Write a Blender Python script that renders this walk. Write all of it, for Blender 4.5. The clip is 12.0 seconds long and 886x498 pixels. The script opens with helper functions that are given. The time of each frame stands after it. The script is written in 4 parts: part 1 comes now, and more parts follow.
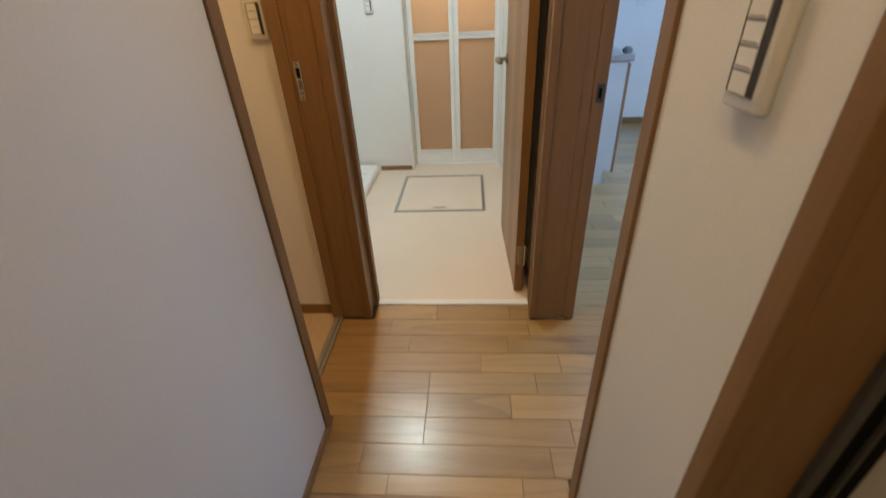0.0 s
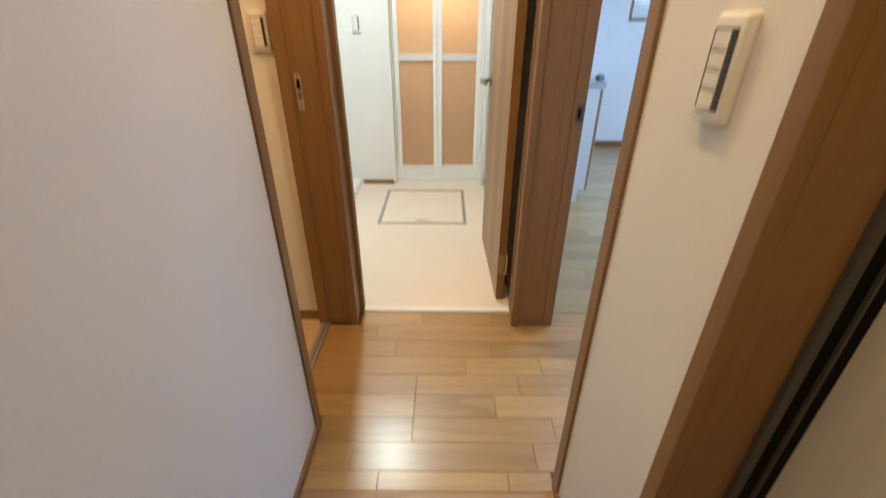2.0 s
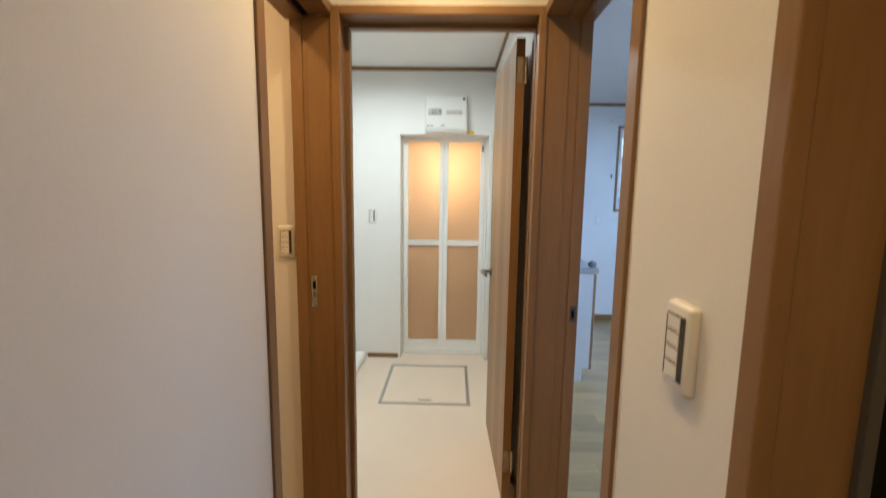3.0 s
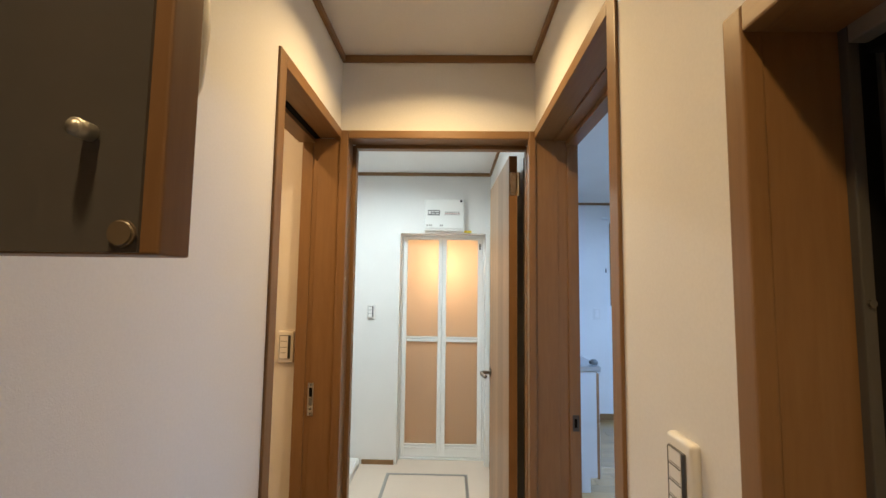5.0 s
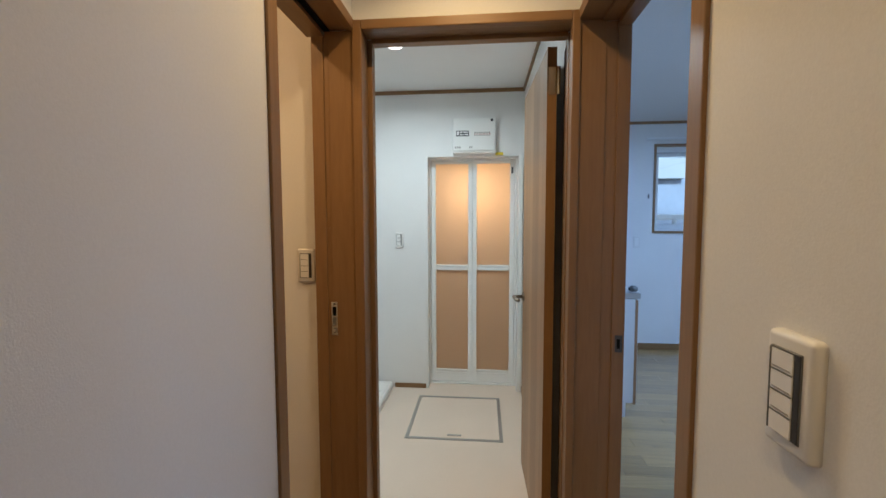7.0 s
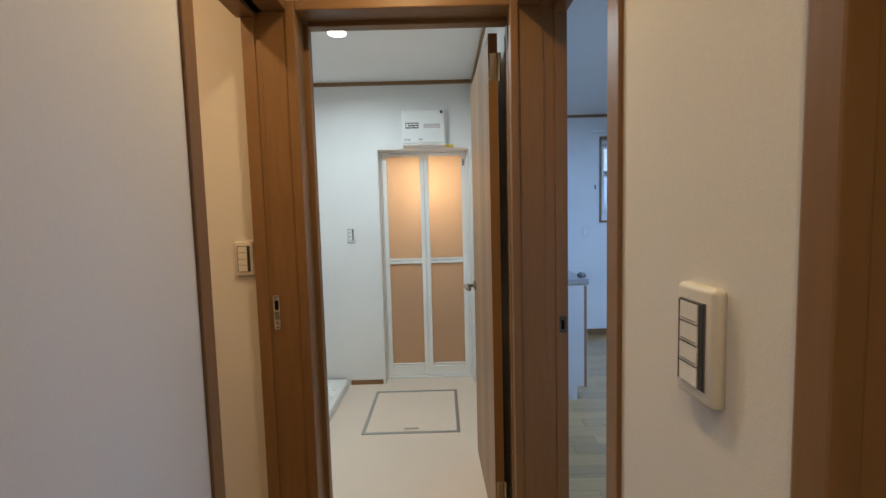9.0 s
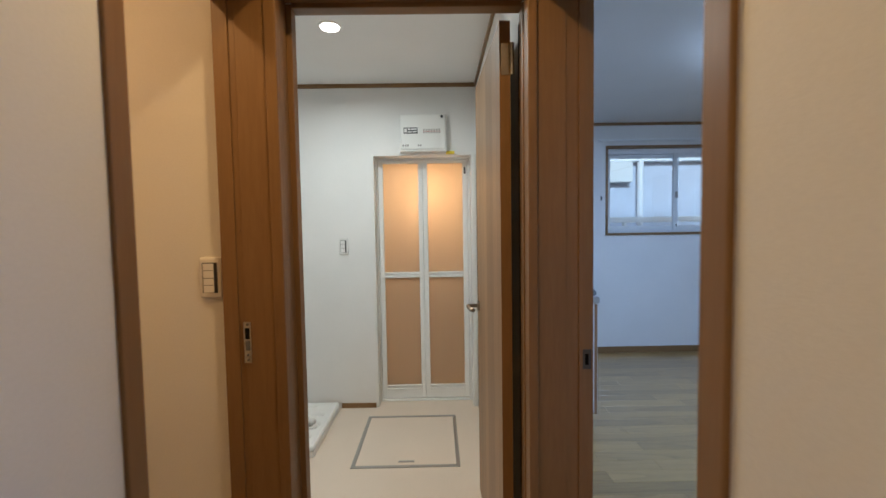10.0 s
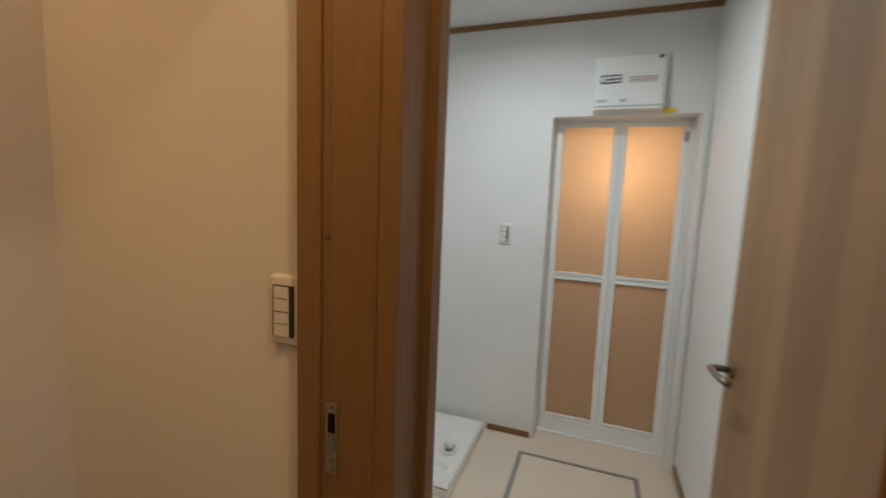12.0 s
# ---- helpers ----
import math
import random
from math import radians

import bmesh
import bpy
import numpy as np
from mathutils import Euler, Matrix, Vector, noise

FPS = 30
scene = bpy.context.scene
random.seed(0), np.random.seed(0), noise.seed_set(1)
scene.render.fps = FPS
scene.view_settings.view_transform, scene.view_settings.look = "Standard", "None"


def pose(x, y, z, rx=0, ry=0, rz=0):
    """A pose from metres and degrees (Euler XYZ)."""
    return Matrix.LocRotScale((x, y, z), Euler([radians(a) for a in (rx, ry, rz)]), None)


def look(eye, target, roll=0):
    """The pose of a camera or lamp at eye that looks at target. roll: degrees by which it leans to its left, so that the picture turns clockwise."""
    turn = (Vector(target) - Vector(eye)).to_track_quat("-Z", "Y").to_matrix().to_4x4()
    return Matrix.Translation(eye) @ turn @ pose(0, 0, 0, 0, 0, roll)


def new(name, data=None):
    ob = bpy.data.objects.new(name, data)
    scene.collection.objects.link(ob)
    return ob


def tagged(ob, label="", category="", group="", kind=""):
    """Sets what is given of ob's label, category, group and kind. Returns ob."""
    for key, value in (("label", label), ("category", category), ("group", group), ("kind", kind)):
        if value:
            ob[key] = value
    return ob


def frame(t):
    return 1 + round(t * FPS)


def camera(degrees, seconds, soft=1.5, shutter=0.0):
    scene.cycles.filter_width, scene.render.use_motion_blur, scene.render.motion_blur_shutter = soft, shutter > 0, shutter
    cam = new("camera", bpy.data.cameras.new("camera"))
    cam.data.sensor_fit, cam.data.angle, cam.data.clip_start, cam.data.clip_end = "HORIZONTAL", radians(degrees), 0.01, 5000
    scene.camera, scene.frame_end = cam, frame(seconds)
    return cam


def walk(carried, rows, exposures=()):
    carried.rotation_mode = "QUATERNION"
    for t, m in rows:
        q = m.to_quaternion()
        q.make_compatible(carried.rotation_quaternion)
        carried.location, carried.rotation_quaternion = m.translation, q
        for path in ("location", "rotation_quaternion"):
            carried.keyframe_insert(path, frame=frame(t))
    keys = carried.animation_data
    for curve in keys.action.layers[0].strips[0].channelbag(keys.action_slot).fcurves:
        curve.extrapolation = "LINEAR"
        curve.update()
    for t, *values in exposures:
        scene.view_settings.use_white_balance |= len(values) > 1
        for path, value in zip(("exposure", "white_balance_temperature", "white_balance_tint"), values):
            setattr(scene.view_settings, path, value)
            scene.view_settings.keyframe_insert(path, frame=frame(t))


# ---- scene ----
cam = camera(92.6, 12.0, shutter=0.5)
PATH = [
    (0, (0.084, 0.109, 1.234), (-0.052, 1.819, 0.205), -2.8),
    (0.5, (0.079, 0.079, 1.196), (0.018, 1.674, -0.009), -2.1),
    (1, (0.049, 0.059, 1.165), (0.026, 1.592, -0.119), -1.3),
    (1.5, (0.038, 0.037, 1.166), (0.023, 1.615, -0.062), -0.7),
    (2, (0.029, 0.019, 1.234), (0.02, 1.776, 0.278), 0.2),
    (2.5, (0.037, 0.01, 1.317), (0.007, 1.918, 0.716), 0.5),
    (3, (0.044, -0.001, 1.382), (-0.001, 1.982, 1.126), 0.8),
    (3.5, (0.057, -0.022, 1.427), (0.001, 1.977, 1.457), 1.1),
    (3.7, (0.052, -0.038, 1.444), (0.003, 1.958, 1.549), 1.1),
    (5.3, (0.034, -0.037, 1.445), (-0.01, 1.956, 1.605), 0.7),
    (5.5, (0.028, -0.025, 1.426), (-0.039, 1.971, 1.531), 0.5),
    (6, (0.03, 0.039, 1.382), (-0.095, 2.036, 1.386), 0.4),
    (6.5, (0.04, 0.119, 1.368), (-0.152, 2.108, 1.29), 0.1),
    (8.3, (0.067, 0.105, 1.322), (-0.02, 2.096, 1.156), -1.5),
    (8.5, (0.084, 0.109, 1.321), (0.034, 2.103, 1.164), -1.5),
    (9, (0.092, 0.132, 1.317), (0.097, 2.127, 1.170), -1.5),
    (9.5, (0.076, 0.206, 1.319), (0.102, 2.201, 1.185), -1.2),
    (10, (0.075, 0.354, 1.330), (0.096, 2.352, 1.228), -0.9),
    (10.5, (0.033, 0.51, 1.31), (0.02, 2.507, 1.195), -0.7),
    (11, (-0.039, 0.651, 1.33), (-0.117, 2.648, 1.24), -0.2),
    (11.5, (-0.079, 0.835, 1.341), (-0.37, 2.811, 1.227), 0.5),
    (12, (-0.107, 1.03, 1.391), (-0.791, 2.894, 1.155), 2.2),
]
EXPOSURES = [(0, -0.27, 6850, 10), (0.5, 0.10, 6800, 8), (1, 0.36, 7000, 9), (2, 0.29, 7000, 10), (3, -0.06, 6800, 10), (3.5, -0.05, 6600, 10), (5.5, 0.0, 6500, 10), (6.5, -0.38, 6200, 10),
             (8.5, -0.56, 6300, 10), (9.5, -0.43, 6350, 10), (10, -0.56, 6850, 13), (10.5, -0.72, 7450, 17), (11, -0.82, 8600, 18), (11.5, -0.93, 8400, 20), (12, -0.9, 6700, 14)]
walk(cam, [(t, look(eye, target, roll)) for t, eye, target, roll in PATH], EXPOSURES)

# ---------------------------------------------------------------- light
HALL_C, LR_C, WASH_C, BATH_C = (1.0, 0.675, 0.31), (0.335, 0.57, 1.0), (0.82, 0.96, 0.99), (1.0, 0.72, 0.44)
world = bpy.data.worlds.new("sky")
scene.world = world
world.use_nodes = True
wn = world.node_tree.nodes
sky = wn.new("ShaderNodeTexSky")
sky.sky_type, sky.sun_disc, sky.sun_elevation, sky.sun_rotation = "NISHITA", False, radians(28), radians(200)
world.node_tree.links.new(sky.outputs[0], wn["Background"].inputs[0])
wn["Background"].inputs[1].default_value = 0.15


def lamp(name, kind, power, colour, place, size=0.1, target=None, spread=180):
    data = bpy.data.lights.new(name, kind)
    data.energy, data.color = power, colour
    if kind == "AREA":
        data.shape, data.size, data.spread = "DISK", size, radians(spread)
    elif kind == "POINT":
        data.shadow_soft_size = size
    ob = new(name, data)
    ob.matrix_world = look(place, target or (place[0], place[1] + 0.0001, place[2] - 1))
    return ob


sun = lamp("sun", "SUN", 5.0, (0.44, 0.72, 1.0), (0, -10, 6.5), target=(1.2, 2, 0))
sun.data.angle = radians(12)
lamp("hall_downlight_lamp", "AREA", 7.4, HALL_C, (-0.017, 1.165, 2.325), 0.09, spread=142)
lamp("entry_downlight_lamp", "AREA", 6.4, HALL_C, (-0.017, -0.15, 2.325), 0.085, spread=140)
lamp("toilet_downlight_lamp", "AREA", 6.2, (1.0, 0.56, 0.22), (-0.88, 0.90, 2.325), 0.085, spread=172)
lamp("washroom_downlight_lamp", "AREA", 19.5, WASH_C, (-0.46, 2.57, 2.340), 0.09, spread=168)
lamp("living_room_lamp", "AREA", 50, LR_C, (2.05, 2.685, 2.255), 0.5)
lamp("bathroom_lamp", "POINT", 11.5, BATH_C, (-0.03, 3.90, 1.60), 0.07)


# ---------------------------------------------------------------- materials
def material(name, colour, rough=0.5, metal=0.0, tone=0.0, grain=None, scale=30.0, bump=0.0, bump_scale=200.0, stain=0.0, rand=0.0, coat=0.0):
    """Principled with noise grain (stretched by grain), broad stains, bump and a random tone for each object."""
    m = bpy.data.materials.new(name)
    m.use_nodes = True
    nt = m.node_tree
    n, l = nt.nodes, nt.links
    b = n["Principled BSDF"]
    b.inputs["Base Color"].default_value = (*colour, 1)
    b.inputs["Roughness"].default_value, b.inputs["Metallic"].default_value = rough, metal
    b.inputs["Coat Weight"].default_value = coat
    b.inputs["Coat Roughness"].default_value = 0.12
    tc = n.new("ShaderNodeTexCoord")
    vec = tc.outputs["Object"]
    if rand:
        info = n.new("ShaderNodeObjectInfo")
        comb = n.new("ShaderNodeVectorMath")
        comb.operation = "MULTIPLY_ADD"
        comb.inputs[1].default_value = (1, 1, 1)
        mul = n.new("ShaderNodeVectorMath")
        mul.operation = "SCALE"
        mul.inputs[0].default_value = (13.0, 7.0, 5.0)
        l.new(info.outputs["Random"], mul.inputs["Scale"])
        l.new(vec, comb.inputs[0])
        l.new(mul.outputs[0], comb.inputs[2])
        vec = comb.outputs[0]
    factor = None

    def add_factor(sock, amount):
        nonlocal factor
        mr = n.new("ShaderNodeMapRange")
        mr.inputs["From Min"].default_value, mr.inputs["From Max"].default_value = 0.25, 0.75
        mr.inputs["To Min"].default_value, mr.inputs["To Max"].default_value = 1 - amount, 1 + amount
        l.new(sock, mr.inputs["Value"])
        if factor is None:
            factor = mr.outputs[0]
        else:
            mm = n.new("ShaderNodeMath")
            mm.operation = "MULTIPLY"
            l.new(factor, mm.inputs[0])
            l.new(mr.outputs[0], mm.inputs[1])
            factor = mm.outputs[0]

    fine = None
    if tone:
        mp = n.new("ShaderNodeMapping")
        mp.inputs["Scale"].default_value = grain or (1, 1, 1)
        l.new(vec, mp.inputs[0])
        fine = n.new("ShaderNodeTexNoise")
        fine.inputs["Scale"].default_value, fine.inputs["Detail"].default_value, fine.inputs["Roughness"].default_value = scale, 6, 0.62
        if grain:
            fine.inputs["Distortion"].default_value = 0.6
        l.new(mp.outputs[0], fine.inputs["Vector"])
        add_factor(fine.outputs["Fac"], tone)
    if stain:
        broad = n.new("ShaderNodeTexNoise")
        broad.inputs["Scale"].default_value, broad.inputs["Detail"].default_value = 2.3, 3
        l.new(vec, broad.inputs["Vector"])
        add_factor(broad.outputs["Fac"], stain)
    if rand:
        add_factor(info.outputs["Random"], rand * 0.5)
    if factor is not None:
        sc = n.new("ShaderNodeVectorMath")
        sc.operation = "SCALE"
        sc.inputs[0].default_value = colour
        l.new(factor, sc.inputs["Scale"])
        l.new(sc.outputs[0], b.inputs["Base Color"])
    if bump:
        bt = n.new("ShaderNodeTexNoise")
        bt.inputs["Scale"].default_value, bt.inputs["Detail"].default_value = bump_scale, 4
        if grain:
            l.new(mp.outputs[0], bt.inputs["Vector"])
        else:
            l.new(vec, bt.inputs["Vector"])
        bn = n.new("ShaderNodeBump")
        bn.inputs["Strength"].default_value, bn.inputs["Distance"].default_value = bump, 0.002
        l.new(bt.outputs["Fac"], bn.inputs["Height"])
        l.new(bn.outputs[0], b.inputs["Normal"])
        rr = n.new("ShaderNodeMapRange")
        rr.inputs["To Min"].default_value, rr.inputs["To Max"].default_value = max(rough - 0.08, 0.02), min(rough + 0.08, 1)
        l.new(bt.outputs["Fac"], rr.inputs["Value"])
        l.new(rr.outputs[0], b.inputs["Roughness"])
    return m


def wood(name, colour, dark, axis, rough=0.42, ring=2.0, rand=0.0, coat=0.0, line=0.5, bands=0.0):
    """Laminate wood: streaks and cathedral rings running along axis (0, 1 or 2)."""
    m = bpy.data.materials.new(name)
    m.use_nodes = True
    n, l = m.node_tree.nodes, m.node_tree.links
    b = n["Principled BSDF"]
    b.inputs["Coat Weight"].default_value, b.inputs["Coat Roughness"].default_value = coat, 0.26
    tc, mp = n.new("ShaderNodeTexCoord"), n.new("ShaderNodeMapping")
    stretch = [1.0, 1.0, 1.0]
    stretch[axis] = 0.09
    mp.inputs["Scale"].default_value = stretch
    vec = tc.outputs["Object"]
    info = n.new("ShaderNodeObjectInfo")
    if rand:
        mul, addv = n.new("ShaderNodeVectorMath"), n.new("ShaderNodeVectorMath")
        mul.operation = "SCALE"
        mul.inputs[0].default_value = (23.0, 9.0, 3.0)
        l.new(info.outputs["Random"], mul.inputs["Scale"])
        l.new(vec, addv.inputs[0])
        l.new(mul.outputs[0], addv.inputs[1])
        vec = addv.outputs[0]
    l.new(vec, mp.inputs[0])
    streak, rings, big = n.new("ShaderNodeTexNoise"), n.new("ShaderNodeTexNoise"), n.new("ShaderNodeTexNoise")
    streak.inputs["Scale"].default_value, streak.inputs["Detail"].default_value, streak.inputs["Roughness"].default_value = 90, 8, 0.7
    big.inputs["Scale"].default_value, big.inputs["Detail"].default_value = 5.5, 2
    rings.inputs["Scale"].default_value, rings.inputs["Detail"].default_value = 6 * ring, 1
    for node in (streak, rings, big):
        l.new(mp.outputs[0], node.inputs["Vector"])
    saw = n.new("ShaderNodeMath")
    saw.operation = "MULTIPLY"
    saw.inputs[1].default_value = 9.0
    l.new(rings.outputs["Fac"], saw.inputs[0])
    fr = n.new("ShaderNodeMath")
    fr.operation = "FRACT"
    l.new(saw.outputs[0], fr.inputs[0])
    pw = n.new("ShaderNodeMath")
    pw.operation = "POWER"
    pw.inputs[1].default_value = 4.0
    l.new(fr.outputs[0], pw.inputs[0])
    a1, a2, a3 = n.new("ShaderNodeMath"), n.new("ShaderNodeMath"), n.new("ShaderNodeMath")
    a1.operation = a2.operation = a3.operation = "MULTIPLY_ADD"
    l.new(pw.outputs[0], a1.inputs[0])
    a1.inputs[1].default_value = line * 0.45
    l.new(streak.outputs["Fac"], a1.inputs[2])
    l.new(big.outputs["Fac"], a2.inputs[0])
    a2.inputs[1].default_value = 0.55
    l.new(a1.outputs[0], a2.inputs[2])
    l.new(info.outputs["Random"], a3.inputs[0])
    a3.inputs[1].default_value = rand
    l.new(a2.outputs[0], a3.inputs[2])
    if bands:
        sep, cell, white, a4 = n.new("ShaderNodeSeparateXYZ"), n.new("ShaderNodeMath"), n.new("ShaderNodeTexWhiteNoise"), n.new("ShaderNodeMath")
        l.new(tc.outputs["Object"], sep.inputs[0])
        snap = n.new("ShaderNodeMath")
        snap.operation, cell.operation, a4.operation, white.noise_dimensions = "DIVIDE", "FLOOR", "MULTIPLY_ADD", "1D"
        snap.inputs[1].default_value = 0.083
        l.new(sep.outputs[1], snap.inputs[0])
        l.new(snap.outputs[0], cell.inputs[0])
        l.new(cell.outputs[0], white.inputs["W"])
        l.new(white.outputs["Value"], a4.inputs[0])
        a4.inputs[1].default_value = bands
        l.new(a3.outputs[0], a4.inputs[2])
        a3, rand = a4, rand + bands
    ramp = n.new("ShaderNodeMapRange")
    ramp.inputs["From Min"].default_value, ramp.inputs["From Max"].default_value = 0.55, 1.15 + rand
    l.new(a3.outputs[0], ramp.inputs["Value"])
    mix = n.new("ShaderNodeMix")
    mix.data_type = "RGBA"
    mix.inputs[6].default_value, mix.inputs[7].default_value = (*colour, 1), (*dark, 1)
    l.new(ramp.outputs[0], mix.inputs[0])
    l.new(mix.outputs[2], b.inputs["Base Color"])
    rr = n.new("ShaderNodeMapRange")
    rr.inputs["To Min"].default_value, rr.inputs["To Max"].default_value = rough - 0.07, rough + 0.1
    l.new(streak.outputs["Fac"], rr.inputs["Value"])
    l.new(rr.outputs[0], b.inputs["Roughness"])
    bn = n.new("ShaderNodeBump")
    bn.inputs["Strength"].default_value, bn.inputs["Distance"].default_value = 0.12, 0.001
    l.new(streak.outputs["Fac"], bn.inputs["Height"])
    l.new(bn.outputs[0], b.inputs["Normal"])
    return m


def glow(name, colour, strength):
    m = bpy.data.materials.new(name)
    m.use_nodes = True
    b = m.node_tree.nodes["Principled BSDF"]
    b.inputs["Base Color"].default_value = (0.8, 0.8, 0.8, 1)
    b.inputs["Emission Color"].default_value = (*colour, 1)
    b.inputs["Emission Strength"].default_value = strength
    return m


WALL = material("vinyl_wallpaper", (0.78, 0.775, 0.765), 0.75, tone=0.03, scale=180, stain=0.03, bump=0.13, bump_scale=380)
CEIL = material("ceiling_paper", (0.78, 0.775, 0.765), 0.8, tone=0.02, scale=120, stain=0.02, bump=0.12, bump_scale=380)
TRIM_V = wood("brown_trim_upright", (0.260, 0.141, 0.057), (0.202, 0.105, 0.041), 2, 0.42, line=0.12)
TRIM_X = wood("brown_trim_across", (0.260, 0.141, 0.057), (0.202, 0.105, 0.041), 0, 0.42, line=0.12)
TRIM_Y = wood("brown_trim_along", (0.260, 0.141, 0.057), (0.202, 0.105, 0.041), 1, 0.42, line=0.12)
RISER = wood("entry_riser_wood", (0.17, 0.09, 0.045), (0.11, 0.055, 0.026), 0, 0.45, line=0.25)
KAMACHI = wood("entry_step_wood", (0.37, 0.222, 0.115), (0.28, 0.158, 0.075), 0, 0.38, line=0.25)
PLANK = wood("floor_plank_wood", (0.475, 0.286, 0.106), (0.225, 0.129, 0.046), 0, 0.36, ring=0.8, rand=0.7, coat=0.9, line=0.85)
LEAF = wood("door_leaf_wood", (0.37, 0.215, 0.108), (0.20, 0.11, 0.052), 2, 0.42, ring=0.8, line=0.3, bands=0.7)
CLOSET = wood("closet_door_wood", (0.45, 0.25, 0.13), (0.21, 0.108, 0.05), 2, 0.36, ring=0.9, line=0.5, bands=0.8)
CABINET = wood("cabinet_wood", (0.215, 0.12, 0.06), (0.15, 0.078, 0.036), 2, 0.45, line=0.3)
CAB_IN = material("cabinet_inner_laminate", (0.080, 0.078, 0.082), 0.35, tone=0.06, scale=60)
JOINT = material("floor_underlay", (0.10, 0.06, 0.03), 0.8, tone=0.1, scale=40)
VINYL = material("beige_vinyl_floor", (0.72, 0.615, 0.515), 0.42, tone=0.03, scale=160, stain=0.03, bump=0.15, bump_scale=350)
PALE_FLOOR = wood("pale_toilet_floor", (0.58, 0.44, 0.29), (0.46, 0.33, 0.20), 1, 0.4, line=0.2)
TILE = material("grey_entry_tile", (0.112, 0.099, 0.084), 0.55, tone=0.10, scale=50, stain=0.10, rand=0.12, bump=0.4, bump_scale=160)
GROUT = material("tile_grout", (0.24, 0.23, 0.21), 0.9, tone=0.08, scale=90)
WHITE = material("white_plastic", (0.78, 0.78, 0.76), 0.35, stain=0.01)
CREAM = material("switch_plate_plastic", (0.74, 0.73, 0.715), 0.38, stain=0.01)
ROCKER = material("switch_rocker_plastic", (0.80, 0.79, 0.78), 0.32, stain=0.01)
GREY_LINE = material("grey_plastic", (0.15, 0.15, 0.145), 0.45)
# rubber gaskets and dark slots, and the painted shade in the washroom door gap
DARK = material("black_rubber_and_gap_shade", (0.006, 0.006, 0.006), 0.85, tone=0.1, scale=80)
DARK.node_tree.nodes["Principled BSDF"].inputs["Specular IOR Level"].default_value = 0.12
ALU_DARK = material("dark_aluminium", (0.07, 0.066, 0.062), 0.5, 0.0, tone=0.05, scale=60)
ALU = material("grey_aluminium", (0.40, 0.39, 0.37), 0.42, 0.7, tone=0.05, grain=(1, 1, 0.05), scale=120)
ALU_LIGHT = material("silver_sash", (0.78, 0.80, 0.81), 0.38, 0.0, tone=0.03, scale=60)
BATH_FRAME = material("white_door_frame", (0.86, 0.865, 0.85), 0.38, stain=0.02)
CHROME = material("brushed_steel", (0.62, 0.60, 0.56), 0.24, 1.0, tone=0.06, grain=(1, 1, 0.1), scale=150)
LEVER = material("satin_lever_metal", (0.30, 0.275, 0.24), 0.3, 1.0, tone=0.06, grain=(1, 1, 0.1), scale=150)
BUMPER = material("milky_silicone", (0.12, 0.092, 0.066), 0.4, tone=0.03, scale=90)
STEEL = material("stainless_worktop", (0.55, 0.56, 0.57), 0.3, 0.9, tone=0.05, grain=(1, 0.1, 1), scale=120)
ENTRY = material("entrance_door_panel", (0.68, 0.64, 0.56), 0.45, tone=0.05, grain=(1, 1, 0.1), scale=60, stain=0.05)
KITCHEN = material("white_kitchen_panel", (0.72, 0.73, 0.74), 0.3, stain=0.02)
YELLOW = material("yellow_tag", (0.75, 0.58, 0.05), 0.5)
INK = material("dark_print", (0.03, 0.03, 0.035), 0.5)
PRINT = material("grey_print", (0.35, 0.33, 0.32), 0.5)
RED = material("red_print", (0.45, 0.12, 0.09), 0.5)
BATH_WALL = material("bathroom_panel", (0.72, 0.66, 0.58), 0.35, stain=0.02)
NEIGHBOUR = material("neighbour_render", (0.57, 0.60, 0.68), 0.9, tone=0.06, scale=14, stain=0.06, bump=0.3, bump_scale=60)
ROOF = material("neighbour_roof_trim", (0.85, 0.86, 0.87), 0.6, stain=0.05)
GROUND = material("ground_gravel", (0.17, 0.16, 0.15), 0.9, tone=0.25, scale=20, stain=0.15)


def glass(name, colour, rough, translucent=0.0):
    m = bpy.data.materials.new(name)
    m.use_nodes = True
    n, l = m.node_tree.nodes, m.node_tree.links
    b = n["Principled BSDF"]
    b.inputs["Base Color"].default_value = (*colour, 1)
    b.inputs["Roughness"].default_value, b.inputs["Transmission Weight"].default_value, b.inputs["IOR"].default_value = rough, 1.0, 1.45
    if translucent:
        t, mix = n.new("ShaderNodeBsdfTranslucent"), n.new("ShaderNodeMixShader")
        d, mix2 = n.new("ShaderNodeBsdfDiffuse"), n.new("ShaderNodeMixShader")
        t.inputs[0].default_value = (*colour, 1)
        d.inputs[0].default_value = (*colour, 1)
        mix2.inputs[0].default_value = 0.2
        l.new(t.outputs[0], mix2.inputs[1])
        l.new(d.outputs[0], mix2.inputs[2])
        mix.inputs[0].default_value = translucent
        l.new(b.outputs[0], mix.inputs[1])
        l.new(mix2.outputs[0], mix.inputs[2])
        l.new(mix.outputs[0], n["Material Output"].inputs[0])
    return m


GLASS = glass("window_glass", (0.98, 1.0, 1.0), 0.0)
FROST = glass("frosted_bath_panel", (0.86, 0.741, 0.612), 0.75, 0.95)
HALL_GLOW, WASH_GLOW = glow("warm_diffuser", (1.0, 0.85, 0.62), 9), glow("white_diffuser", (1.0, 0.96, 0.90), 9)
LR_GLOW = glow("cool_diffuser", (0.40, 0.64, 1.0), 24)

# ---------------------------------------------------------------- building blocks
BASE = {}


